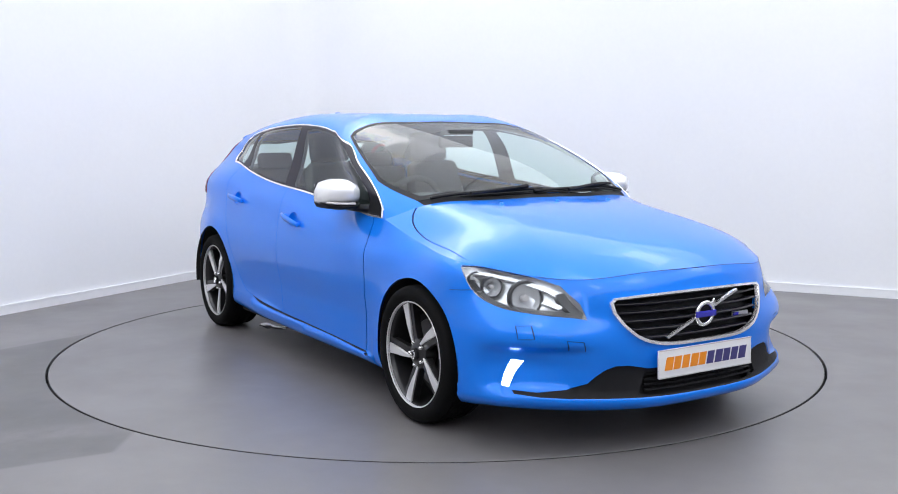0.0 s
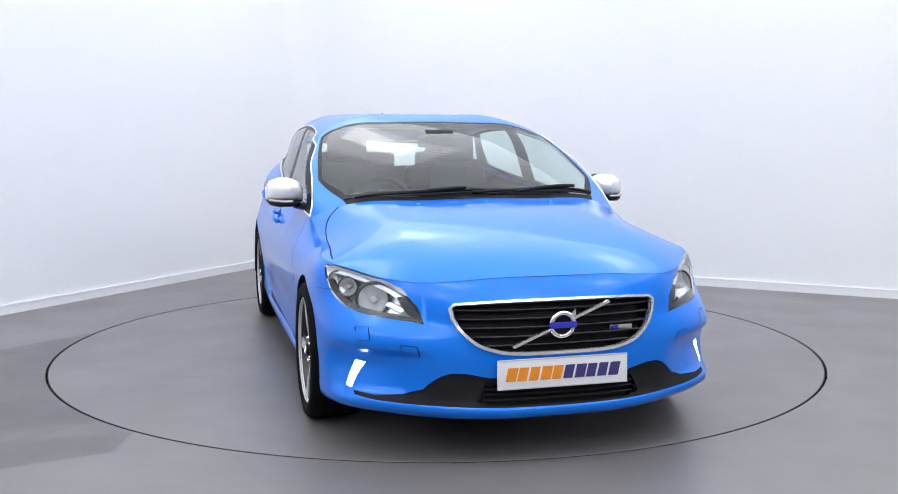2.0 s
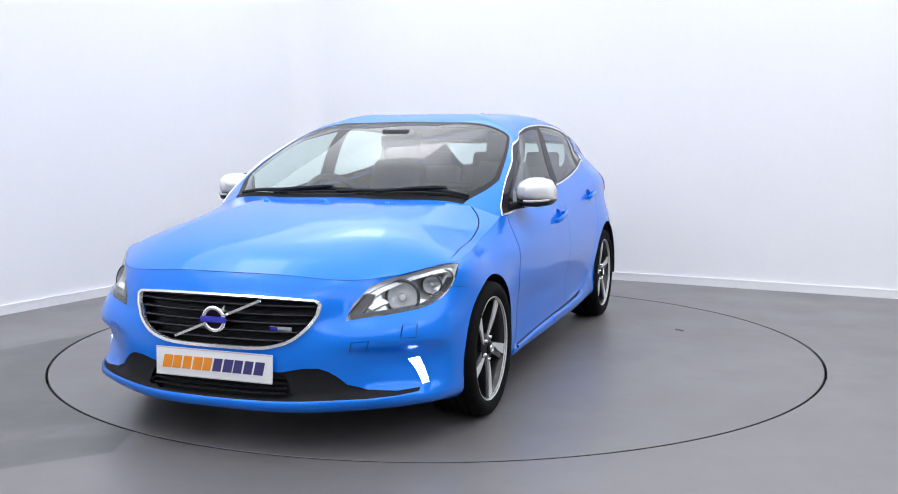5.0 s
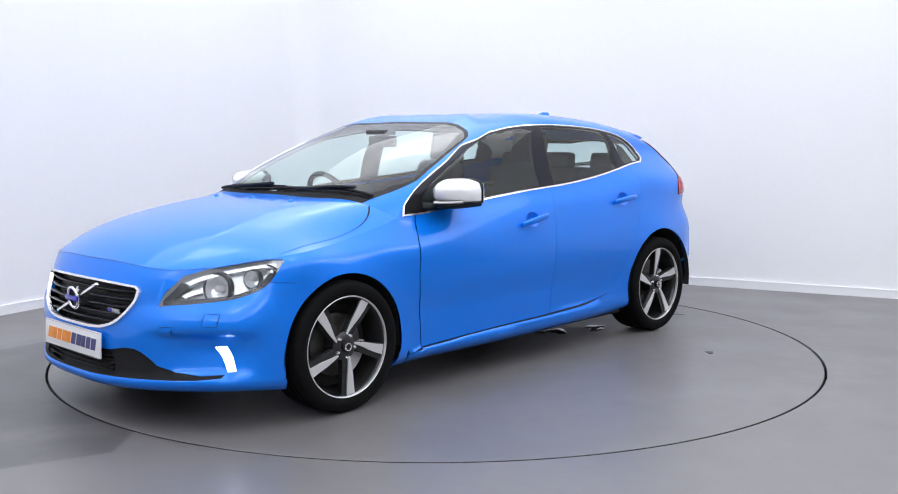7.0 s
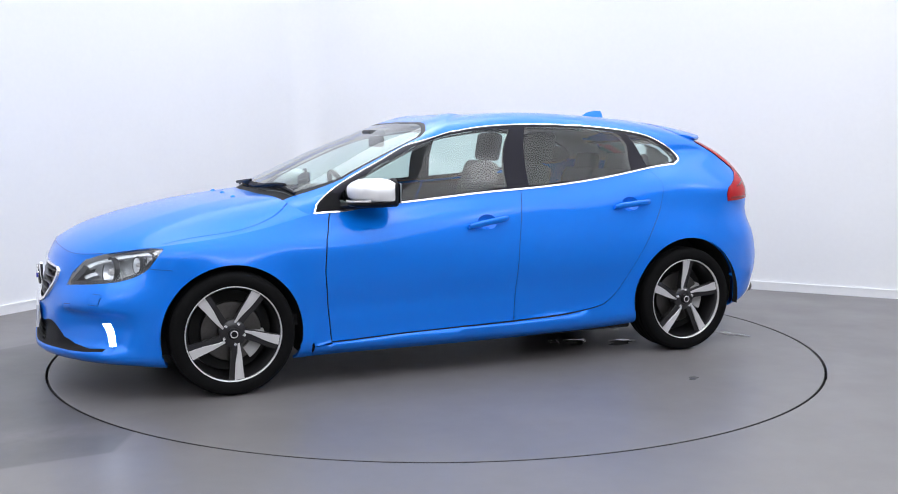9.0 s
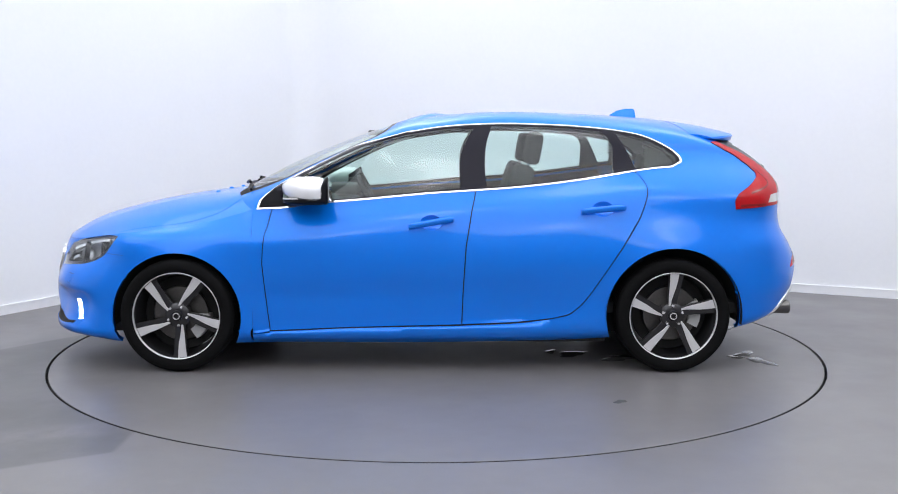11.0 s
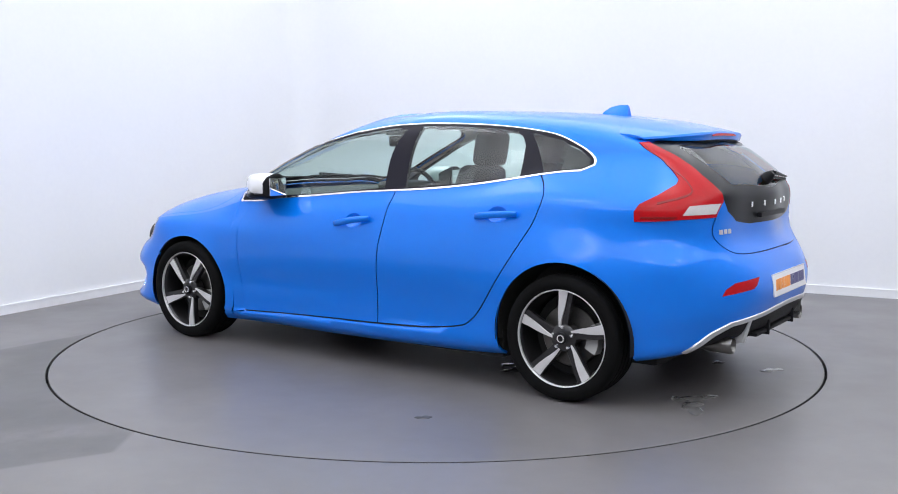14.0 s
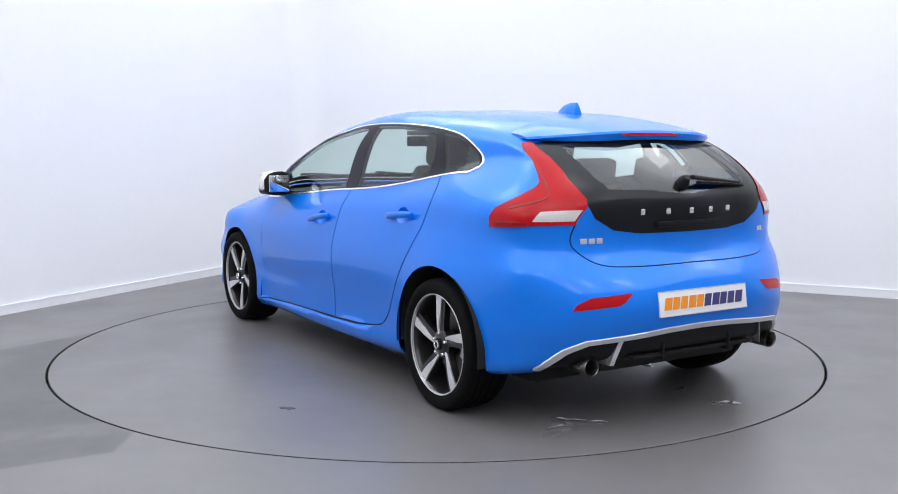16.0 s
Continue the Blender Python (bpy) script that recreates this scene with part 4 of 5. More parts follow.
DOORS = {}
LAMPS = []
for right in (False, True):
    side = dict(both=False, right=right)
    for nm in ("front", "rear"):
        d = Skin().add(REAR, UV_R, PR[nm + "_door"], lip=.014, **side).make(nm + "_door", PAINT, CAR)
        DOORS[nm, right] = d
        Skin().add(REAR, UV_R, PR[nm + "_glass"], lift=-.003, **side).make("window", SIDE_GLASS_M, d, "green-tinted side window")
    Skin().add(BONNET, UV_B, PB["gap"], lift=-.008, **side).make("bonnet_seal", SHUT_M, CAR, "dark rubber seal in the bonnet gap")
    for piece in pieces(PF["gap"]):
        Skin().add(FRONT, UV_F, piece, lift=-.006, **side).make("bumper_seal", SHUT_M, CAR, "dark joint line in the front bumper")
    Skin().add(REAR, UV_R, PR["gap"], lift=-.008, **side).make("door_seal", SHUT_M, CAR, "dark rubber seal in the door gaps")
    Skin().add(REAR, UV_R, PR["quarter_glass"], lift=-.003, **side).make("quarter_window", SIDE_GLASS_M, CAR, "small fixed quarter window")
    Skin().add(REAR, UV_R, PR["pillar"], lift=-.002, **side).make("pillar_trim", PILLAR_M, CAR, "gloss black pillar trim between the side windows")
    lamp = Skin().add(REAR, UV_R, PR["lamp"], lift=.004, lip=.02, **side).make("tail_lamp", RED_M, CAR, "red wraparound tail lamp")
    LAMPS.append((lamp, right))
    Skin().add(REAR, UV_R, PR["clear"], lift=.005, lip=.01, **side).make("reversing_light", CLEAR_M, lamp, "clear reversing lens")
    Skin().add(REAR, UV_R, PR["reflector"], lift=.002, lip=.01, **side).make("bumper_reflector", RED_M, RBUMP, "red bumper reflector")


# ---------------------------------------------------------------- parts on the skin
def ribbon_bm(patch, line, closed, w, h, base=-0.004, both=False):
    """A raised band along a line on the skin."""
    bm = bmesh.new()
    a, b = offset_line(line, w / 2, closed), offset_line(line, -w / 2, closed)
    lo, hi = [patch.u0, patch.v0], [patch.u1, patch.v1]
    a, b = np.clip(a, lo, hi), np.clip(b, lo, hi)
    PA, PB_ = patch.at(a[:, 0], a[:, 1]), patch.at(b[:, 0], b[:, 1])
    N = patch.normal(line[:, 0], line[:, 1])
    for s in ((1, -1) if both else (1,)):
        k = np.array([1, s, 1])
        rows = [[bm.verts.new(p * k) for p in (PA[i] + N[i] * base, PA[i] * .85 + PB_[i] * .15 + N[i] * h, PA[i] * .15 + PB_[i] * .85 + N[i] * h, PB_[i] + N[i] * base)] for i in range(len(line))]
        n = len(rows)
        for i in range(n if closed else n - 1):
            A, B = rows[i], rows[(i + 1) % n]
            for j in range(3):
                bm.faces.new((A[j], A[j + 1], B[j + 1], B[j]))
    return bm


def flip_bm(bm, on):
    if on:
        bmesh.ops.scale(bm, vec=(1, -1, 1), verts=bm.verts)
    return bm


def frame_at(patch, target, axes="xyz"):
    uv = patch.find([target], axes)
    return patch.at(uv[:, 0], uv[:, 1])[0], patch.normal(uv[:, 0], uv[:, 1])[0]


def build_side_trim():
    for right in (False, True):
        part("window_trim", flip_bm(ribbon_bm(REAR, CANON["dlo"], True, .0145, .004), right), CHROME_M, CAR, "bright chrome strip round the side windows", sharp=60)


def build_handles():
    for right in (False, True):
        for nm, cx, cz, slope in (("front", -.035, .797, .16), ("rear", -.945, .868, .095)):
            door = DOORS[nm, right]
            n = 9
            secs = []
            for i in range(n):
                t = -1 + 2 * i / (n - 1)
                x, z = cx + t * .118, cz - t * .118 * slope
                p, nn = frame_at(REAR, (x, 0, z), "xz")
                out = .034 - .016 * t ** 4
                hh = .017 - .004 * t ** 4
                c = Vector(p) + Vector(nn) * out
                secs.append([c + Vector((0, 0, hh * math.sin(a))) + Vector(nn) * (.010 * math.cos(a)) for a in [k * math.pi / 5 for k in range(10)]])
            part("door_handle", flip_bm(loft_bm(secs), right), PAINT, door, sharp=70)
            for e in (-1, 1):
                x, z = cx + e * .100, cz - e * .100 * slope
                p, nn = frame_at(REAR, (x, 0, z), "xz")
                q = Vector(p) + Vector(nn) * .026
                part("handle_mount", flip_bm(tube_bm([Vector(p) - Vector(nn) * .004, q], .011, 8), right), PAINT, door)
            # the dished cup behind the grip
            bm = bmesh.new()
            rows = []
            for r, d in ((1.08, -.001), (1.0, .001), (.92, .004), (.7, .013), (.45, .019), (.2, .021), (.01, .0215)):
                row = []
                for k in range(28):
                    a = 2 * math.pi * k / 28
                    p, nn = CUPS[nm][k]
                    c, cn = CUPS[nm]["c"]
                    row.append(bm.verts.new(Vector(c) + (Vector(p) - Vector(c)) * r - Vector(cn) * d + Vector(cn) * .0005))
                rows.append(row)
            for A, B in zip(rows[1:], rows[2:]):
                for k in range(28):
                    bm.faces.new((A[k], A[(k + 1) % 28], B[(k + 1) % 28], B[k]))
            for v in rows[0]:
                bm.verts.remove(v)
            part("handle_cup", flip_bm(bm, right), PAINT, door)


def build_cups():
    for nm in ("front", "rear"):
        pts = cup_outline(nm)
        uv = REAR.find(pts, "xz")
        P, N = REAR.at(uv[:, 0], uv[:, 1]), REAR.normal(uv[:, 0], uv[:, 1])
        CUPS[nm] = {k: (P[k], N[k]) for k in range(28)}
        CUPS[nm]["c"] = (P.mean(0), N.mean(0))


CUPS = {}
build_cups()


def build_wheel():
    """Outward is +y; the hub cap's face lies at y = 0."""
    R = .233
    rim = lathe_bm([(.228, .001), (.231, -.004), (.224, -.012), (.219, -.03), (.210, -.07), (.203, -.19), (.228, -.205)], 72)
    wheel = part("wheel", rim, RIM_M, None, "five-spoke two-tone alloy wheel with low-profile tyre")
    prof = [(.228, -.20), (.245, -.218), (.275, -.222), (.292, -.212), (.301, -.195)]
    for y in (-.165, -.125, -.085, -.045):
        prof += [(.3045, y - .006), (.297, y - .004), (.297, y + .004), (.3045, y + .006)]
    prof += [(.301, -.008), (.296, .004), (.286, .012), (.266, .016), (.247, .012), (.238, .005), (.234, .003), (.228, -.008)]
    part("tyre", lathe_bm(prof, 72), TYRE_M, wheel, "black low-profile rubber tyre", sharp=35)
    part("rim_edge", lathe_bm([(.2345, -.004), (.2345, .005), (.2325, .0065), (.2290, .004), (.2280, -.012)], 72), MACH_M, wheel, "bright machined rim edge", sharp=50)
    part("brake_disc", lathe_bm([(.06, -.09), (.145, -.09), (.148, -.094), (.148, -.112), (.06, -.112)], 48), DISC_M, wheel, "steel brake disc")
    part("back_plate", lathe_bm([(.0, -.125), (.20, -.125), (.204, -.14)], 48), UNDER_M, wheel)
    cal = loft_bm([[(r * math.cos(a), y, r * math.sin(a)) for r, y in ((.10, -.07), (.16, -.07), (.165, -.13), (.10, -.13))] for a in [radians(152 + 7 * i) for i in range(9)]])
    part("brake_caliper", cal, GREY_M, wheel, "cast metal brake caliper")

    def spoke_face(rs, edge_a, edge_b, y_of, thick):
        secs = []
        for r, a, b in zip(rs, edge_a, edge_b):
            y = y_of(r)
            secs.append([(a, y, r), (b, y, r), (b * .9, y - thick, r), (a * .9, y - thick, r)])
        bm = loft_bm(secs)
        bmesh.ops.bevel(bm, geom=[e for e in bm.edges if abs(e.verts[0].co.z - e.verts[1].co.z) > .01], offset=.0015, segments=1, affect="EDGES")
        return bm

    dish = lambda r: -.010 - .016 * (1 - (r / R)) + .004 * math.sin(r / R * math.pi)
    rs = [.052, .085, .115, .145, .185, .226]
    body = spoke_face(rs, [-.022, -.025, -.031, -.038, -.047, -.056], [.028, .028, .027, .025, .023, .023], lambda r: dish(r) - .006, .034)
    face = spoke_face(rs, [.013, .007, -.002, -.012, -.021, -.029], [.023, .024, .024, .022, .020, .020], lambda r: dish(r) + .002, .012)
    me_body, me_face = part("spoke", body, RIM_M, wheel), part("spoke_face", face, MACH_M, wheel, "bright machined spoke face")
    for i in range(5):
        rot = Matrix.Rotation(radians(72 * i), 4, "Y")
        if i == 0:
            me_body.matrix_basis, me_face.matrix_basis = rot, rot
        else:
            child("spoke", me_body.data, wheel, at=rot)
            child("spoke_face", me_face.data, wheel, "bright machined spoke face", at=rot)
    part("hub", lathe_bm([(0, -.012), (.030, -.012), (.055, -.018), (.066, -.026), (.066, -.08)], 40), RIM_M, wheel)
    cap = part("hub_cap", lathe_bm([(0, .002), (.022, .001), (.028, -.003), (.029, -.014)], 32), TRIM_M, wheel, "black hub cap")
    part("hub_emblem", lathe_bm([(.013, .002), (.014, .006), (.019, .006), (.020, .002)], 24), CHROME_M, wheel, "chrome ring on the hub cap")
    for i in range(5):
        a = radians(72 * i + 90)
        m = Matrix.Translation((.052 * math.cos(a), 0, .052 * math.sin(a)))
        if i == 0:
            bolt = part("wheel_bolt", lathe_bm([(0, -.006), (.006, -.006), (.0085, -.010), (.0085, -.03)], 10), CHROME_M, wheel, "chrome wheel bolt", at=m)
        else:
            child("wheel_bolt", bolt.data, wheel, "chrome wheel bolt", at=m)
    return wheel


def build_wheels():
    first = build_wheel()
    first.parent = CAR
    spots = [(1.3235, 1, -29), (-1.3235, 1, 0), (1.3235, -1, 22), (-1.3235, -1, 41)]
    for i, (x, s, spin) in enumerate(spots):
        y = .880 if x > 0 else .866
        m = Matrix.Translation(OFF + Vector((x, s * y, .3055))) @ Matrix.Rotation(0 if s > 0 else math.pi, 4, "Z") @ Matrix.Rotation(radians(spin), 4, "Y")
        if i == 0:
            first.matrix_basis = m
        else:
            copy_thing(first, m)
        r, cz = (.347, .300) if x > 0 else (.362, .312)
        liner = bmesh.new()
        arc = [(r * math.cos(a), r * math.sin(a)) for a in [radians(-8 + 196 * k / 30) for k in range(31)]]
        yo, yi = (s * (.872 if x > 0 else .880), s * .60)
        A = [liner.verts.new((x + p, yo, cz + q)) for p, q in arc]
        B = [liner.verts.new((x + p, yi, cz + q)) for p, q in arc]
        for k in range(30):
            liner.faces.new((A[k], A[k + 1], B[k + 1], B[k]))
        liner.faces.new(B)
        part("wheel_arch_liner", liner, UNDER_M, CAR, "black wheel arch liner")


def build_underbody():
    part("underbody", box_bm(-1.70, 1.95, -.60, .60, .165, .30, .03), UNDER_M, CAR, "dark underbody pan")
    for s in (1, -1):
        part("floor_side", box_bm(-.97, .97, min(s * .60, s * .81), max(s * .60, s * .81), .155, .30, .01), UNDER_M, CAR)
    part("engine_bay", box_bm(1.05, 2.02, -.50, .50, .25, .655, .04), UNDER_M, CAR)
    part("exhaust_silencer", box_bm(-1.95, -1.62, -.42, .42, .235, .36, .05), UNDER_M, CAR)
    for s in (1, -1):
        a = lathe_bm([(.026, .14), (.036, .12), (.039, 0.0), (.037, -.006), (.034, -.002), (.031, .10), (.0, .10)], 28)
        part("exhaust_tip", a, PIPE_M, CAR, "round bright steel exhaust tip", at=Matrix.Translation(OFF + Vector((-2.035, s * .545, .302))) @ Matrix.Rotation(radians(-90), 4, "Z"))


def build_front_face():
    # grille
    grille = Skin().add(FRONT, UV_F, PF["grille"], lift=-.045, lip=-.045).make("grille", TRIM_M, CAR, "black front grille with a chrome surround")
    part("grille_surround", ribbon_bm(FRONT, CANON["grille"], False, .022, .012, both=True), CHROME_M, grille, sharp=60)
    def bar(z, half, sink, r, flat):
        ys = np.linspace(-half, half, 25)
        uv = FRONT.find([(0, abs(y), z) for y in ys], "yz")
        P, N = FRONT.at(uv[:, 0], uv[:, 1]), FRONT.normal(uv[:, 0], uv[:, 1])
        return tube_bm([(p[0] - sink, y, z) for p, y in zip(P, ys)], r, 8, flat=flat)
    for z, half in ((.457, .30), (.490, .35), (.523, .38), (.556, .40), (.589, .41)):
        part("grille_slat", bar(z, half, .022, .015, .42), PILLAR_M, grille, "gloss black grille slat", sharp=80)
        part("slat_edge", bar(z + .003, half * .97, .008, .003, 1.0), RIM_M, grille, sharp=80)
    px = 2.176
    part("emblem_bar", loft_bm([[(px - .012, y - .004, z + .004), (px, y - .004, z + .004), (px, y + .004, z - .004), (px - .012, y + .004, z - .004)] for y, z in ((-.195, .452), (.200, .616))]), CHROME_M, grille, "diagonal chrome bar")
    ringm = Matrix.Translation((px + .010, 0, .534)) @ Matrix.Rotation(radians(-90), 4, "Z") @ Matrix.Rotation(radians(-6), 4, "X")
    prof = [(.046 + .0085 * math.cos(a), .007 * math.sin(a)) for a in [k * math.pi / 5 for k in range(11)]]
    part("emblem_ring", lathe_bm(prof, 48), CHROME_M, grille, "chrome emblem ring", at=ringm)
    part("emblem_plate", lathe_bm([(0, -.004), (.040, -.004)], 40), TRIM_M, grille, at=ringm)
    part("emblem_band", box_bm(px + .012, px + .022, -.056, .056, .522, .547, .003), BADGE_M, grille, "plain blue enamel band")
    part("emblem_point", prism_bm([(0, 0), (.026, 0), (.026, .026)], .008), CHROME_M, grille, at=Matrix.Translation((px + .006, .026, .567)) @ Matrix.Rotation(radians(90), 4, "Z") @ Matrix.Rotation(radians(90), 4, "X"))
    badge = part("grille_badge", box_bm(2.128, 2.136, .222, .318, .494, .512, .002), SILVER_M, grille, "small silver badge with a blue end")
    part("badge_end", box_bm(2.134, 2.140, .224, .256, .496, .510, .001), BADGE_M, grille)
    # lower intake
    mouth = Skin().add(FRONT, UV_F, PF["mouth"], lift=-.05, lip=-.046).make("lower_intake", TRIM_M, FBUMP, "black lower air intake")
    for z in (.252, .272, .292, .312):
        part("intake_slat", bar(z, .305, .016, .009, .5), BLACK_M, FBUMP, sharp=80)
    # headlights and running lights
    for right in (False, True):
        one = dict(both=False, right=right)
        house = Skin().add(FRONT, UV_F, PF["headlight"], lift=-.065, lip=-.062, **one).make("headlight", REFL_M, CAR, "clear headlight with chrome reflectors in a grey housing")
        Skin().add(FRONT, UV_F, PF["headlight"], lift=.001, **one).make("headlight_lens", LENS_M, house, "clear headlight lens")
        for (x, y, z), r, nm in (((1.885, .695, .622), .059, "main_reflector"), ((1.765, .775, .655), .036, "beam_reflector"), ((1.700, .805, .678), .028, "side_bowl")):
            p, nn = frame_at(FRONT, (x, y, z))
            ax = (Vector(nn) * .5 + Vector((1, .15, 0))).normalized()
            m = Matrix.Translation(Vector(p) - Vector(nn) * .020) @ ax.to_track_quat("Y", "Z").to_matrix().to_4x4()
            bowl = lathe_bm([(0, -.045), (r * .4, -.042), (r * .75, -.028), (r * .95, -.008), (r, 0), (r * 1.08, 0), (r * 1.08, -.02)], 32)
            bmesh.ops.transform(bowl, matrix=m, verts=bowl.verts)
            part(nm, flip_bm(bowl, right), REFL_M, house, "round chrome reflector")
            rimb = lathe_bm([(r * 1.0, .001), (r * 1.09, .003), (r * 1.22, -.002), (r * 1.24, -.022)], 32)
            bmesh.ops.transform(rimb, matrix=m, verts=rimb.verts)
            part("bowl_surround", flip_bm(rimb, right), HOUSE_M, house, "dark grey surround")
            bulb = lathe_bm([(0, .004), (r * .22, 0), (r * .28, -.012), (r * .28, -.04)], 20)
            bmesh.ops.transform(bulb, matrix=m, verts=bulb.verts)
            part("bulb", flip_bm(bulb, right), CLEAR_M, house)
        up = FRONT.find([(1.985, .592, .628), (1.94, .625, .652), (1.88, .672, .672), (1.80, .730, .692), (1.71, .790, .706), (1.665, .815, .704)], "xyz")
        part("chrome_strip", flip_bm(ribbon_bm(FRONT, catmull(up, False), False, .046, -.014, base=-.03), right), REFL_M, house, "chrome strip along the top of the headlight")
        lowr = FRONT.find([(1.995, .595, .585), (1.965, .625, .602), (1.94, .65, .612)], "xyz")
        part("turn_reflector", flip_bm(ribbon_bm(FRONT, catmull(lowr, False), False, .050, -.025, base=-.045), right), REFL_M, house, "chrome turn signal reflector")
        lowl = FRONT.find([(2.045, .530, .552), (1.985, .618, .562), (1.91, .705, .575), (1.82, .770, .592), (1.735, .812, .630), (1.685, .826, .675)], "xyz")
        part("lower_bezel", flip_bm(ribbon_bm(FRONT, catmull(lowl, False), False, .058, -.010, base=-.05), right), HOUSE_M, house, "dark grey lower bezel")
        tip = FRONT.find([(2.035, .540, .556), (2.005, .580, .605), (1.98, .596, .640)], "xyz")
        part("inner_bezel", flip_bm(ribbon_bm(FRONT, catmull(tip, False), False, .062, -.010, base=-.05), right), HOUSE_M, house, "dark grey inner bezel")
        sidr = FRONT.find([(1.75, .782, .63), (1.70, .805, .665), (1.665, .818, .70)], "xyz")
        part("side_reflector", flip_bm(ribbon_bm(FRONT, catmull(sidr, False), False, .034, -.022, base=-.04), right), REFL_M, house)
        Skin().add(FRONT, UV_F, PF["fog"], lift=-.002, lip=.004, **one).make("running_light", DRL_M, FBUMP, "lit white daytime running light")
    # the joint between bonnet and bumper
    us = np.linspace(0, UK[3] + .02, 50)
    part("bonnet_joint", ribbon_bm(FRONT, np.stack([us, 0 * us + VB - .004], 1), False, .007, .0012, both=True), SHUT_M, CAR)
    # dealer plate
    build_plate("front_number_plate", Matrix.Translation(OFF + Vector((2.203, 0, .354))) @ Matrix.Rotation(radians(90), 4, "Z") @ Matrix.Rotation(radians(88), 4, "X"), .268, .057)


def build_plate(name, m, hw, hh):
    """Face in local x, y, looking along +z."""
    plate = part(name, box_bm(-hw, hw, -hh, hh, -.010, 0, .003), PLATE_M, CAR, "white plate printed with orange and dark blue blocks", at=m)
    w, gap, h = .0395, .0075, .026
    for i in range(10):
        x = -.232 + i * (w + gap)
        cut_w = w * (.96 if i % 3 else 1.05)
        o = [(x - .006, -h), (x + cut_w - .006, -h), (x + cut_w + .006, h), (x + .006, h)]
        part("print_block", prism_bm(o, .0016), ORANGE_M if i < 5 else NAVY_M, plate)
    part("plate_edge", add_bm(box_bm(-hw, hw, hh - .004, hh, 0, .0015), box_bm(-hw, hw, -hh, -hh + .004, 0, .0015)), GREY_M, plate)
    return plate


def build_mirrors():
    for right in (False, True):
        def shell(z_low, z_high, grow, back, front):
            secs = []
            for y, x0, x1, zl, zh in ((.800, .580, .660, .940, 1.000), (.822, .520, .715, .912, 1.034), (.870, .500, .748, .902, 1.050), (.920, .496, .726, .900, 1.048), (.960, .502, .668, .906, 1.034), (.980, .525, .620, .930, 1.000)):
                x0, x1 = max(x0, back), min(x1, front)
                x1 = max(x1, x0 + .006)
                zl2, zh2 = max(zl, z_low), min(zh, z_high)
                zh2 = max(zh2, zl2 + .004)
                n = 22
                cx, cz, rx, rz = (x0 + x1) / 2, (zl2 + zh2) / 2, (x1 - x0) / 2 * grow, (zh2 - zl2) / 2 * grow
                sec = []
                for k in range(n):
                    a = 2 * math.pi * k / n
                    c, s = math.cos(a), math.sin(a)
                    top = 1 - .30 * max(0, c) if s > 0 else 1
                    sec.append((cx + rx * math.copysign(abs(c) ** .6, c), y, cz + rz * top * math.copysign(abs(s) ** .75, s)))
                secs.append(sec)
            return loft_bm(secs)
        base = part("wing_mirror", flip_bm(shell(.0, .938, .99, 0, 1), right), TRIM_M, CAR, "wing mirror with a satin silver cap and black base", sharp=50)
        part("mirror_cap", flip_bm(shell(.930, 2.0, 1.0, .504, 1), right), MIRROR_M, base, "satin silver mirror cap", sharp=50)
        part("mirror_housing", flip_bm(shell(.0, 2.0, .97, 0, .526), right), TRIM_M, base, "black mirror housing", sharp=50)
        part("mirror_glass", flip_bm(box_bm(.488, .4965, .835, .962, .922, 1.022, .004), right), MGLASS_M, base, "mirror glass")
        arm = loft_bm([[(.70 - dx + rx * math.cos(a), y, z + rz * math.sin(a)) for a in [k * math.pi / 6 for k in range(12)]] for y, dx, z, rx, rz in ((.755, -.055, .905, .075, .026), (.80, .00, .905, .06, .020), (.85, .06, .908, .055, .014))])
        part("mirror_arm", flip_bm(arm, right), TRIM_M, base)
        part("indicator", flip_bm(tube_bm([(.744, .86, .934), (.736, .90, .933), (.702, .94, .934), (.652, .968, .936)], .006, 8), right), CLEAR_M, base, "clear indicator strip")
        sail = straight(REAR.find([(.885, .882), (.74, .893), (.77, .965), (.80, .975)], "xz"), True)
        P = REAR.at(sail[:, 0], sail[:, 1])
        N = REAR.normal(sail[:, 0], sail[:, 1])
        bm = bmesh.new()
        bm.faces.new([bm.verts.new(p + n * .004) for p, n in zip(P, N)])
        part("mirror_sail", flip_bm(bm, right), TRIM_M, DOORS["front", right], "black triangle at the mirror foot")


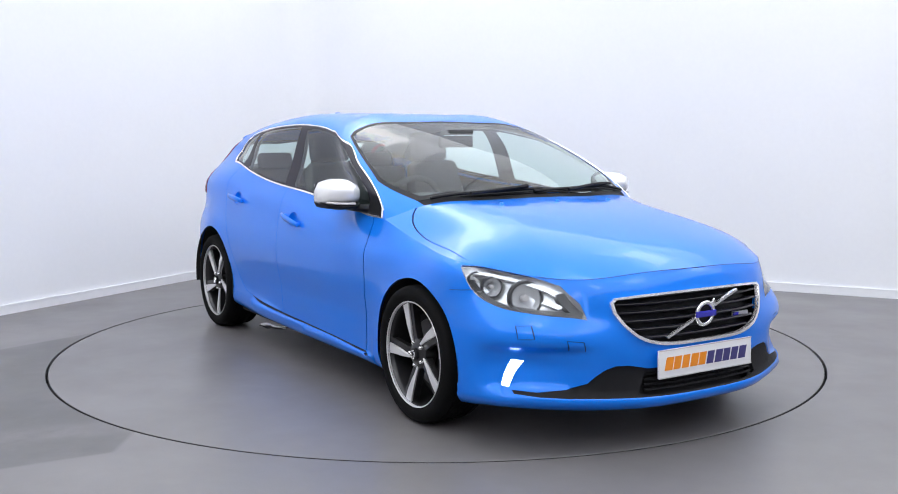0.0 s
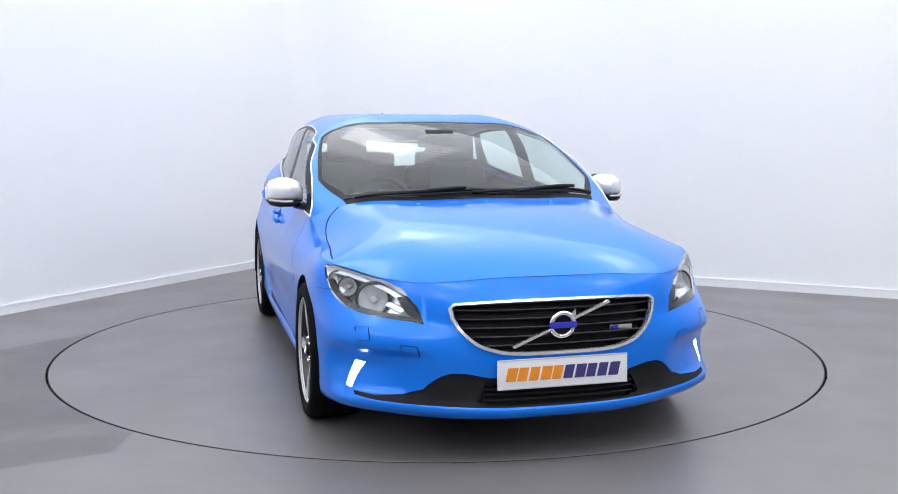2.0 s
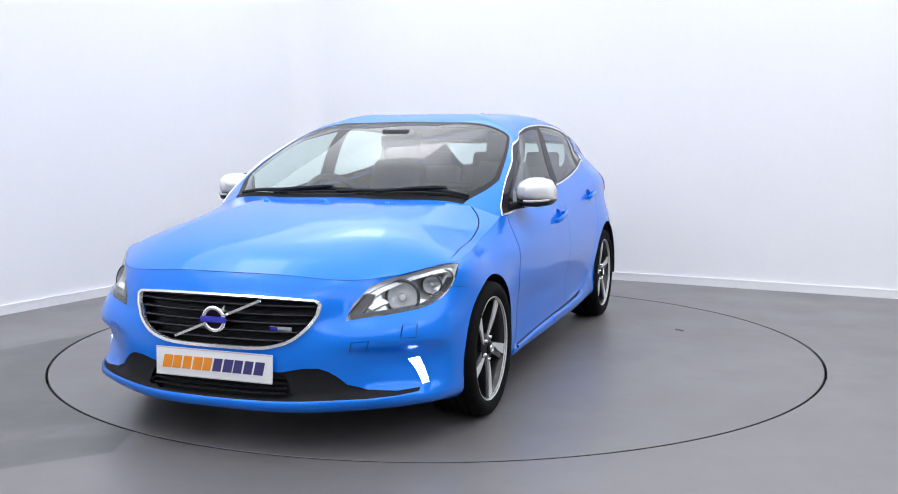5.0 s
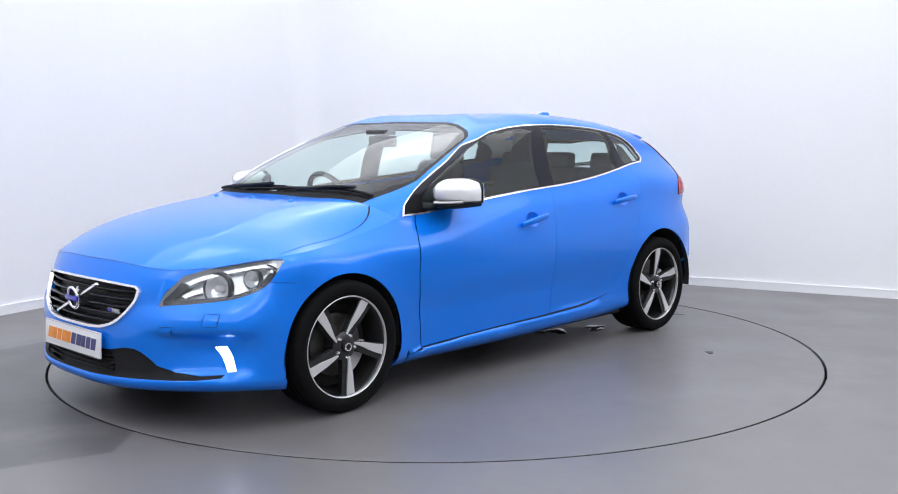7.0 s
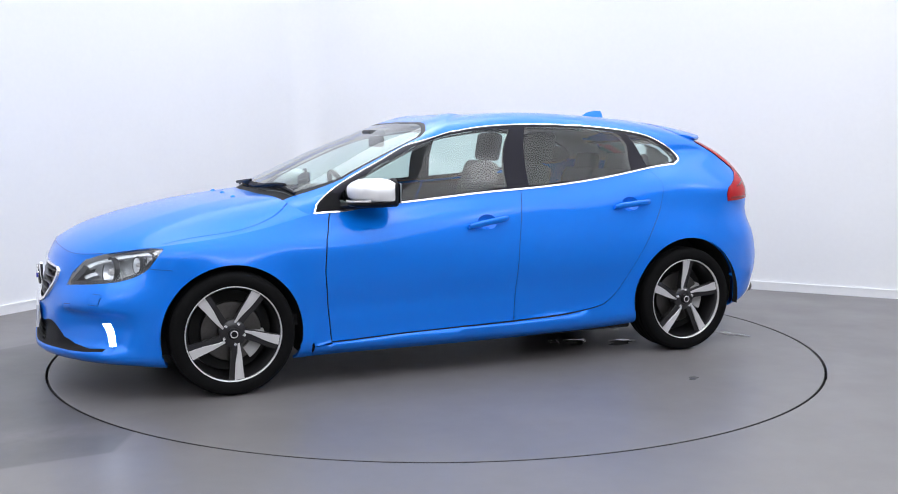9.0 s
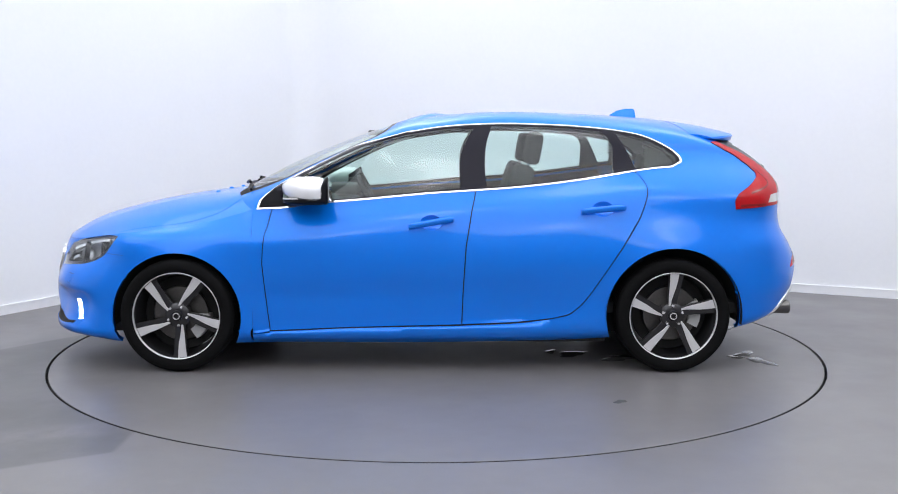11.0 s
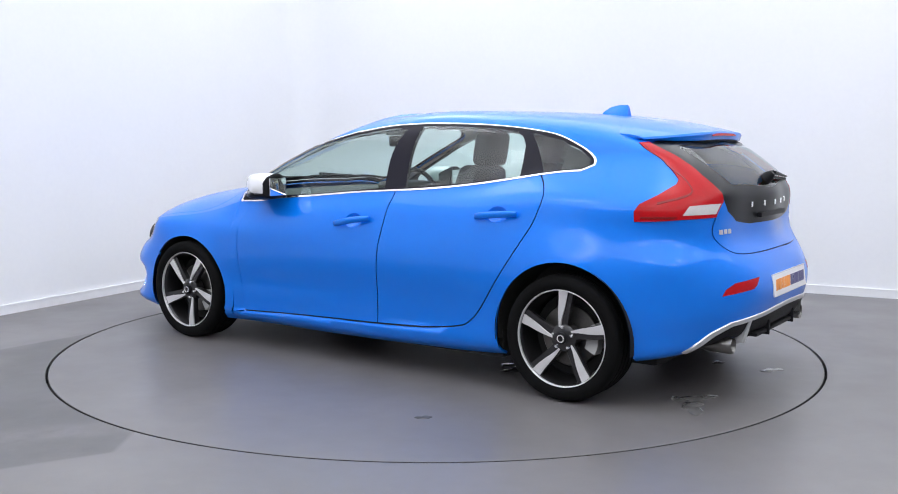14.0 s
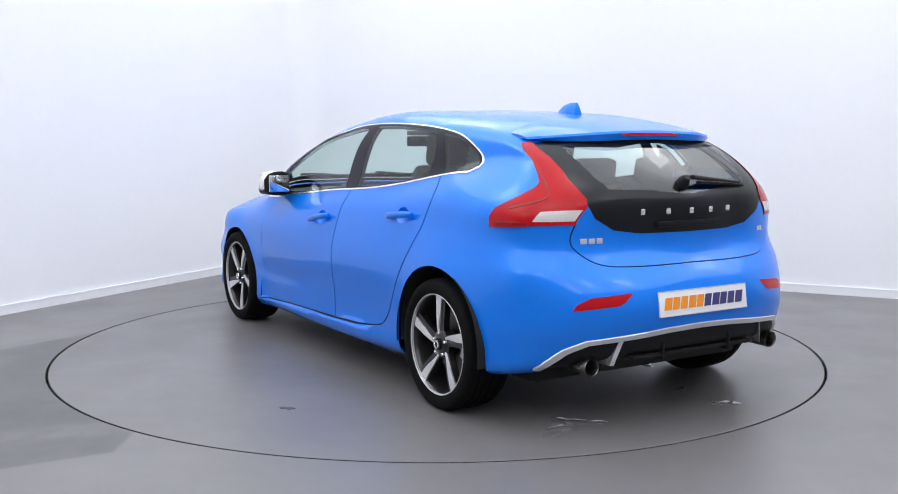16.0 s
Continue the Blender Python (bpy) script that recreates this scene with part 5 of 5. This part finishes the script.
def build_tail():
    # spoiler over the rear window
    ys = np.linspace(-.555, .555, 33)
    secs = []
    for y in ys:
        e = abs(y) / .555
        xf, xt = -1.36 - .10 * e ** 2, -1.775 + .20 * e ** 4
        zt = 1.282 - .030 * e ** 2
        hit = REAR.find([(xf, abs(y))], "xy")
        zf = REAR.at(hit[:, 0], hit[:, 1])[0, 2]
        sec = []
        for k in range(7):
            t = k / 6
            x = xf + (xt - xf) * t
            zr = zf + .0015
            sec.append((x, y, zr + (zt - zr) * (t ** 1.15) + .004 * math.sin(math.pi * t)))
        th = .036 * (1 - e ** 5) + .004
        sec += [(xt - .006, y, zt - .010), (xt + .004, y, zt - th), (xt + .06, y, zt - th - .006), (xt + .14, y, zt - th - .012)]
        secs.append(sec)
    part("roof_spoiler", loft_bm(secs), PAINT, TAILGATE, "blue roof spoiler over the rear window", sharp=35)
    under = loft_bm([[(-1.775 + .20 * (abs(y) / .555) ** 4 + d, y * .97, 1.282 - .022 * (abs(y) / .565) ** 2 + h) for d, h in ((.012, -.031), (.02, -.058), (.17, -.052), (.15, -.042))] for y in np.linspace(-.53, .53, 17)])
    part("spoiler_underside", under, BLACK_M, TAILGATE, "black spoiler underside")
    brake = loft_bm([[(-1.783 + .225 * (abs(y) / .565) ** 3 + d, y, 1.2815 - .022 * (abs(y) / .565) ** 2 + h) for d, h in ((0, -.010), (-.002, -.022), (.01, -.022), (.01, -.010))] for y in np.linspace(-.17, .17, 9)])
    part("brake_light", brake, RED_M, TAILGATE, "red high-level brake light")
    for lamp, right in LAMPS:
        for pts, w in (([(-1.60, .572, 1.205), (-1.72, .600, 1.12), (-1.82, .625, 1.055), (-1.86, .655, .995), (-1.74, .745, .945)], .010),
                       ([(-1.68, .790, .888), (-1.75, .765, .892), (-1.83, .735, .893)], .012)):
            uv = REAR.find(pts, "xyz")
            part("lamp_insert", flip_bm(ribbon_bm(REAR, catmull(uv, False), False, w, .0055, base=.002), right), DEEP_RED_M, lamp, "deep red insert in the tail lamp")
    # antenna fin
    fin = loft_bm([[(x0 + (x1 - x0) * t, w * s, z) for t, s in ((0, 0), (.3, .7), (.65, 1), (1, .8), (1, -.8), (.65, -1), (.3, -.7))] for x0, x1, w, z in ((-1.085, -1.255, .030, 1.362), (-1.10, -1.252, .022, 1.388), (-1.14, -1.248, .012, 1.412), (-1.19, -1.243, .005, 1.424))])
    part("antenna_fin", fin, PAINT, CAR, "blue shark-fin roof antenna")
    # silver edge of the diffuser
    d = CANON["diff"]
    n = len(d) - 2
    line = d[:n]
    part("diffuser_trim", ribbon_bm(REAR, line, False, .036, .006, both=True), SILVER_M, CAR, "satin silver edge above the diffuser", sharp=60)
    for s in (1, -1):
        part("diffuser_fin", loft_bm([[(-2.085, s * .41, .415), (-2.075, s * .425, .415), (-2.0, s * .425, .42)], [(-2.06, s * .445, .30), (-2.05, s * .46, .30), (-1.98, s * .46, .30)]]), SILVER_M, CAR, "silver diffuser fin")
        part("diffuser_fin", box_bm(-2.10, -1.98, s * .20 - .006, s * .20 + .006, .305, .38, .004), BLACK_M, CAR, "black diffuser fin")
    part("diffuser_lip", box_bm(-2.09, -1.95, -.36, .36, .318, .335, .006), BLACK_M, CAR)
    # plate and lettering blocks
    build_plate("rear_number_plate", Matrix.Translation(OFF + Vector((-2.133, 0, .552))) @ Matrix.Rotation(radians(-90), 4, "Z") @ Matrix.Rotation(radians(82), 4, "X"), .262, .054)
    for i in range(5):
        y = .255 - i * .1275
        p, nn = frame_at(REAR, (0, abs(y), .935), "yz")
        p[1] = y
        b = box_bm(-.003, .002, -.012, .012, -.013, .013, .003)
        part("letter_block", b, CHROME_M, TAILGATE, "small chrome letter block", at=Matrix.Translation((p[0] - .002, y, .935)))
    for y0, y1, z in ((.555, .445, .820), (-.500, -.545, .826)):
        n = 3 if y0 > 0 else 2
        for i in range(n):
            y = y0 + (y1 - y0) * (i + .5) / n
            p, nn = frame_at(REAR, (0, abs(y), z), "yz")
            w = abs(y1 - y0) / n * .40
            nv = Vector((nn[0], nn[1] * (1 if y > 0 else -1), nn[2]))
            m = Matrix.Translation((p[0], y, z)) @ nv.to_track_quat("Z", "Y").to_matrix().to_4x4()
            part("model_badge", box_bm(-w, w, -.011, .011, -.003, .0012, .001), SILVER_M, TAILGATE, "small chrome badge block", at=m)
    p, nn = frame_at(REAR, (0, 0.1, .885), "yz")
    part("tailgate_grip", box_bm(p[0] - .012, p[0] + .03, -.19, .19, .868, .892, .006), TRIM_M, TAILGATE, "dark tailgate release recess")
    # rear wiper
    p, nn = frame_at(REAR, (0, .02, 1.045), "yz")
    piv = Vector(p) + Vector(nn) * .02
    wiper = part("rear_wiper", tube_bm([Vector(p), Vector(p) + Vector(nn) * .03, Vector(p) + Vector(nn) * .05], [.030, .026, .014], 14), TRIM_M, CAR, "black rear wiper with its arm")
    arm_pts, blade_pts = [], []
    for t in np.linspace(0, 1, 9):
        y = -.02 - .32 * t
        z = 1.05 - .018 * t
        q, qn = frame_at(REAR, (0, abs(y), z), "yz")
        q[1], qn[1] = y, -qn[1]
        arm_pts.append(Vector(q) + Vector(qn) * (.04 - .012 * t))
        q2, qn2 = frame_at(REAR, (0, abs(y - .05), z - .004), "yz")
        q2[1], qn2[1] = y - .05, -qn2[1]
        blade_pts.append(Vector(q2) + Vector(qn2) * .010)
    part("wiper_arm", tube_bm(arm_pts, [.016 - .009 * i / 8 for i in range(9)], 8, flat=.7), TRIM_M, wiper)
    part("wiper_blade", tube_bm(blade_pts, .007, 6), TRIM_M, wiper)


def build_front_wipers():
    def on_glass(y, k, lift):
        y2 = abs(y)
        u = np.interp(y2, [0, .35, .66, .72], [CABIN.u0, UW[1], UW[2], UW[2] + .05])
        p = CABIN.at(np.array([u]), np.array([VB + k]))[0]
        n = CABIN.normal(np.array([u]), np.array([VB + k]))[0]
        s = 1 if y >= 0 else -1
        return Vector((p[0], s * p[1], p[2])) + Vector((n[0], s * n[1], n[2])) * lift
    for y0, y1, k0, k1 in ((.66, -.02, .046, .020), (.05, -.60, .030, .022)):
        ys = np.linspace(y0, y1, 14)
        ks = np.linspace(k0, k1, 14)
        w = part("wiper", tube_bm([on_glass(y, k, .010) for y, k in zip(ys, ks)], .008, 6), TRIM_M, CAR, "black windscreen wiper blade")
        part("wiper_arm", tube_bm([on_glass(y, k, .026) for y, k in zip(ys[2:10], np.linspace(.012, k0, 8)[::-1])], .009, 6), TRIM_M, w)
    for y in (.33, 0, -.33):
        uv = BONNET.find([(1.215, abs(y))], "xy")
        p = BONNET.at(uv[:, 0], uv[:, 1])[0]
        part("washer_nozzle", lathe_bm([(0, .010), (.008, .009), (.013, .004), (.015, -.004)], 14), PAINT, CAR, "small washer nozzle", at=Matrix.Translation(OFF + Vector((p[0], y, p[2]))) @ Matrix.Rotation(radians(90), 4, "X"))


# ---------------------------------------------------------------- the cabin
def rounded(x, y, z, w, d, h, bevel):
    return box_bm(x - w / 2, x + w / 2, y - d / 2, y + d / 2, z - h / 2, z + h / 2, bevel, 3)


def build_cabin():
    high = lambda F, UV, lim: F[(UV[F][:, :, 1] > lim).all(1)]
    Skin().add(REAR, UV_R, high(PR[""], UV_R, VB), lift=-.022).add(CABIN, UV_C, high(PC[""], UV_C, VB), lift=-.020).make("cabin_lining", LINER_M, CAR, "light grey cabin headlining")
    for right in (False, True):
        one = dict(both=False, right=right)
        for nm in ("front", "rear"):
            Skin().add(REAR, UV_R, PR[nm + "_door"], lift=-.055, **one).make("door_card", CABIN_M, DOORS[nm, right], "dark inner door panel")
        Skin().add(REAR, UV_R, np.vstack([PR["lamp"], PR["clear"]]), lift=-.045, **one).make("lamp_backing", CABIN_M, CAR)
        q = PR["quarter_glass"]
        Skin().add(REAR, UV_R, q[REAR.at(*UV_R[q].mean(1).T)[:, 0] < -1.20], lift=-.05, **one).make("quarter_lining", CABIN_M, CAR, "dark lining behind the quarter window")
        Skin().add(REAR, UV_R, PR["pillar"], lift=-.025, **one).make("inner_pillar", CABIN_M, CAR)
    Skin().add(REAR, UV_R, np.vstack([PR["tailgate"], PR["panel"]]), lift=-.03).make("tailgate_lining", CABIN_M, TAILGATE)
    part("cabin_floor", box_bm(-1.75, 1.05, -.74, .74, .30, .36, .01), CABIN_M, CAR)
    part("parcel_shelf", box_bm(-1.86, -1.15, -.56, .56, .90, .93, .01), CABIN_M, CAR, "dark parcel shelf")
    part("boot_trim", box_bm(-1.84, -1.15, -.50, .50, .36, .88, .05), CABIN_M, CAR)
    prof = [(1.02, .50), (1.03, .90), (.98, .925), (.80, .925), (.62, .905), (.52, .86), (.48, .78), (.50, .66), (.62, .52)]
    dash = loft_bm([[(x + .03 * (y / .7) ** 2 * -1, y, z - .015 * (y / .7) ** 4) for x, z in prof] for y in np.linspace(-.70, .70, 15)])
    part("dashboard", dash, DASH_M, CAR, "dark grey soft-touch dashboard", sharp=60)
    part("instrument_cowl", rounded(.56, -.36, .925, .20, .34, .07, .03), DASH_M, CAR)
    part("console", rounded(.20, 0, .52, 1.0, .22, .30, .05), DASH_M, CAR)
    m = Matrix.Translation(OFF + Vector((.40, -.36, .875))) @ Matrix.Rotation(radians(-65), 4, "Y")
    ringp = [(.178 + .016 * math.cos(a), .016 * math.sin(a)) for a in [k * math.pi / 5 for k in range(11)]]
    sw = lathe_bm(ringp, 40)
    bmesh.ops.transform(sw, matrix=Matrix.Rotation(radians(90), 4, "X"), verts=sw.verts)
    wheel = part("steering_wheel", sw, TRIM_M, CAR, "black leather steering wheel", at=m)
    part("wheel_boss", box_bm(-.06, .06, -.07, .07, -.03, .02, .02), TRIM_M, wheel)
    for a in (0, 180, 270 - 180):
        d = Vector((math.cos(radians(a + 90)), math.sin(radians(a + 90)), 0))
        part("wheel_spoke", tube_bm([d * .05, d * .175], .016, 8, flat=.5), TRIM_M, wheel)

    def seat():
        base = part("front_seat", rounded(-.16, 0, .56, .52, .50, .16, .05), SEAT_M, CAR, "charcoal cloth front seat with headrest")
        back = box_bm(-.055, .055, -.24, .24, 0, .56, .045, 3)
        for v in back.verts:
            if v.co.z > .3:
                v.co.y *= 1 - .35 * (v.co.z - .3) / .28
        part("backrest", back, SEAT_M, base, at=Matrix.Translation((-.40, 0, .56)) @ Matrix.Rotation(radians(-17), 4, "Y"))
        part("headrest", box_bm(-.05, .04, -.125, .125, .0, .185, .04, 3), SEAT_M, base, at=Matrix.Translation((-.585, 0, 1.10)) @ Matrix.Rotation(radians(-10), 4, "Y"))
        for y in (-.05, .05):
            part("headrest_post", tube_bm([(-.575, y, 1.05), (-.585, y, 1.13)], .007, 8), CHROME_M, base)
        return base
    first = seat()
    first.matrix_basis = Matrix.Translation(OFF + Vector((0, .36, 0)))
    copy_thing(first, Matrix.Translation(OFF + Vector((0, -.36, 0))))
    bench = part("rear_bench", rounded(-.98, 0, .56, .48, 1.22, .16, .05), SEAT_M, CAR, "charcoal cloth rear bench")
    for y in (-.40, 0, .40):
        b = box_bm(-.06, .05, -.195, .195, 0, .52, .04, 3)
        part("backrest", b, SEAT_M, bench, at=Matrix.Translation((-1.18, y, .55)) @ Matrix.Rotation(radians(-20), 4, "Y"))
        part("headrest", box_bm(-.045, .035, -.12, .12, 0, .13, .035, 3), SEAT_M, bench, at=Matrix.Translation((-1.37, y, 1.02)) @ Matrix.Rotation(radians(-10), 4, "Y"))
    part("rear_view_mirror", rounded(.30, 0, 1.228, .03, .22, .065, .014), TRIM_M, CAR, "black interior mirror")
    part("sensor_housing", rounded(.315, 0, 1.280, .10, .16, .030, .012), DASH_M, CAR, "dark grey sensor housing on the windscreen")
    for s in (1, -1):
        part("sun_visor", box_bm(.00, .13, s * .32 - .19, s * .32 + .19, 1.300, 1.312, .006), LINER_M, CAR)


build_side_trim()
build_handles()
build_wheels()
build_underbody()
build_front_face()
build_mirrors()
build_tail()
build_front_wipers()
build_cabin()


def blob(name, x, y, r, seed, material, label, stretch=1.0, turn=0.0):
    rnd = random.Random(seed)
    ph = [rnd.uniform(0, 6.28) for _ in range(4)]
    bm = bmesh.new()
    pts = []
    for k in range(40):
        a = 2 * math.pi * k / 40
        q = r * (1 + .28 * math.sin(2 * a + ph[0]) + .2 * math.sin(3 * a + ph[1]) + .13 * math.sin(5 * a + ph[2]) + .07 * math.sin(9 * a + ph[3]))
        v = Vector((q * math.cos(a) * stretch, q * math.sin(a), 0))
        v.rotate(Euler((0, 0, turn)))
        pts.append(v)
    rim_v = [bm.verts.new(v) for v in pts]
    top = [bm.verts.new(v * .9 + Vector((0, 0, .0022))) for v in pts]
    for k in range(40):
        bm.faces.new((rim_v[k], rim_v[(k + 1) % 40], top[(k + 1) % 40], top[k]))
    bm.faces.new(top)
    ob = part(name, bm, material, None)
    ob.location = OFF + Vector((x, y, .0004))
    tagged(ob, label, name.replace("_", " "))
    return ob


SPILLS = [blob("water_puddle", x, y, r, i, WET_M, "thin clear water puddle on the turntable", st, tu) for i, (x, y, r, st, tu) in enumerate((
    (-.84, .42, .055, 1.8, .3), (-.72, .36, .035, 1.2, 1.0), (-1.10, .53, .06, 1.7, .2), (-1.84, .42, .05, 1.5, .8), (-1.88, .60, .055, 1.6, 2.0),
    (-1.77, .50, .035, 1.3, 0), (-1.66, -.355, .03, 1.3, .4), (-1.955, -.35, .04, 1.5, 1.2), (-1.08, -.58, .06, 1.8, .1), (-1.0, -.50, .03, 1.2, .6)))]
SPILLS.append(blob("floor_stain", -.95, 1.45, .022, 31, STAIN_M, "small dark oil stain on the turntable", 1.6, .4))


def motions():
    for thing in (TABLE, CAR):
        walk(thing, [(t, pose(0, 0, 0, 0, 0, a)) for t, a in TURN])
    for spill in SPILLS:
        at = spill.location.copy()
        walk(spill, [(t, pose(0, 0, 0, 0, 0, a) @ Matrix.Translation(at)) for t, a in TURN])


motions()
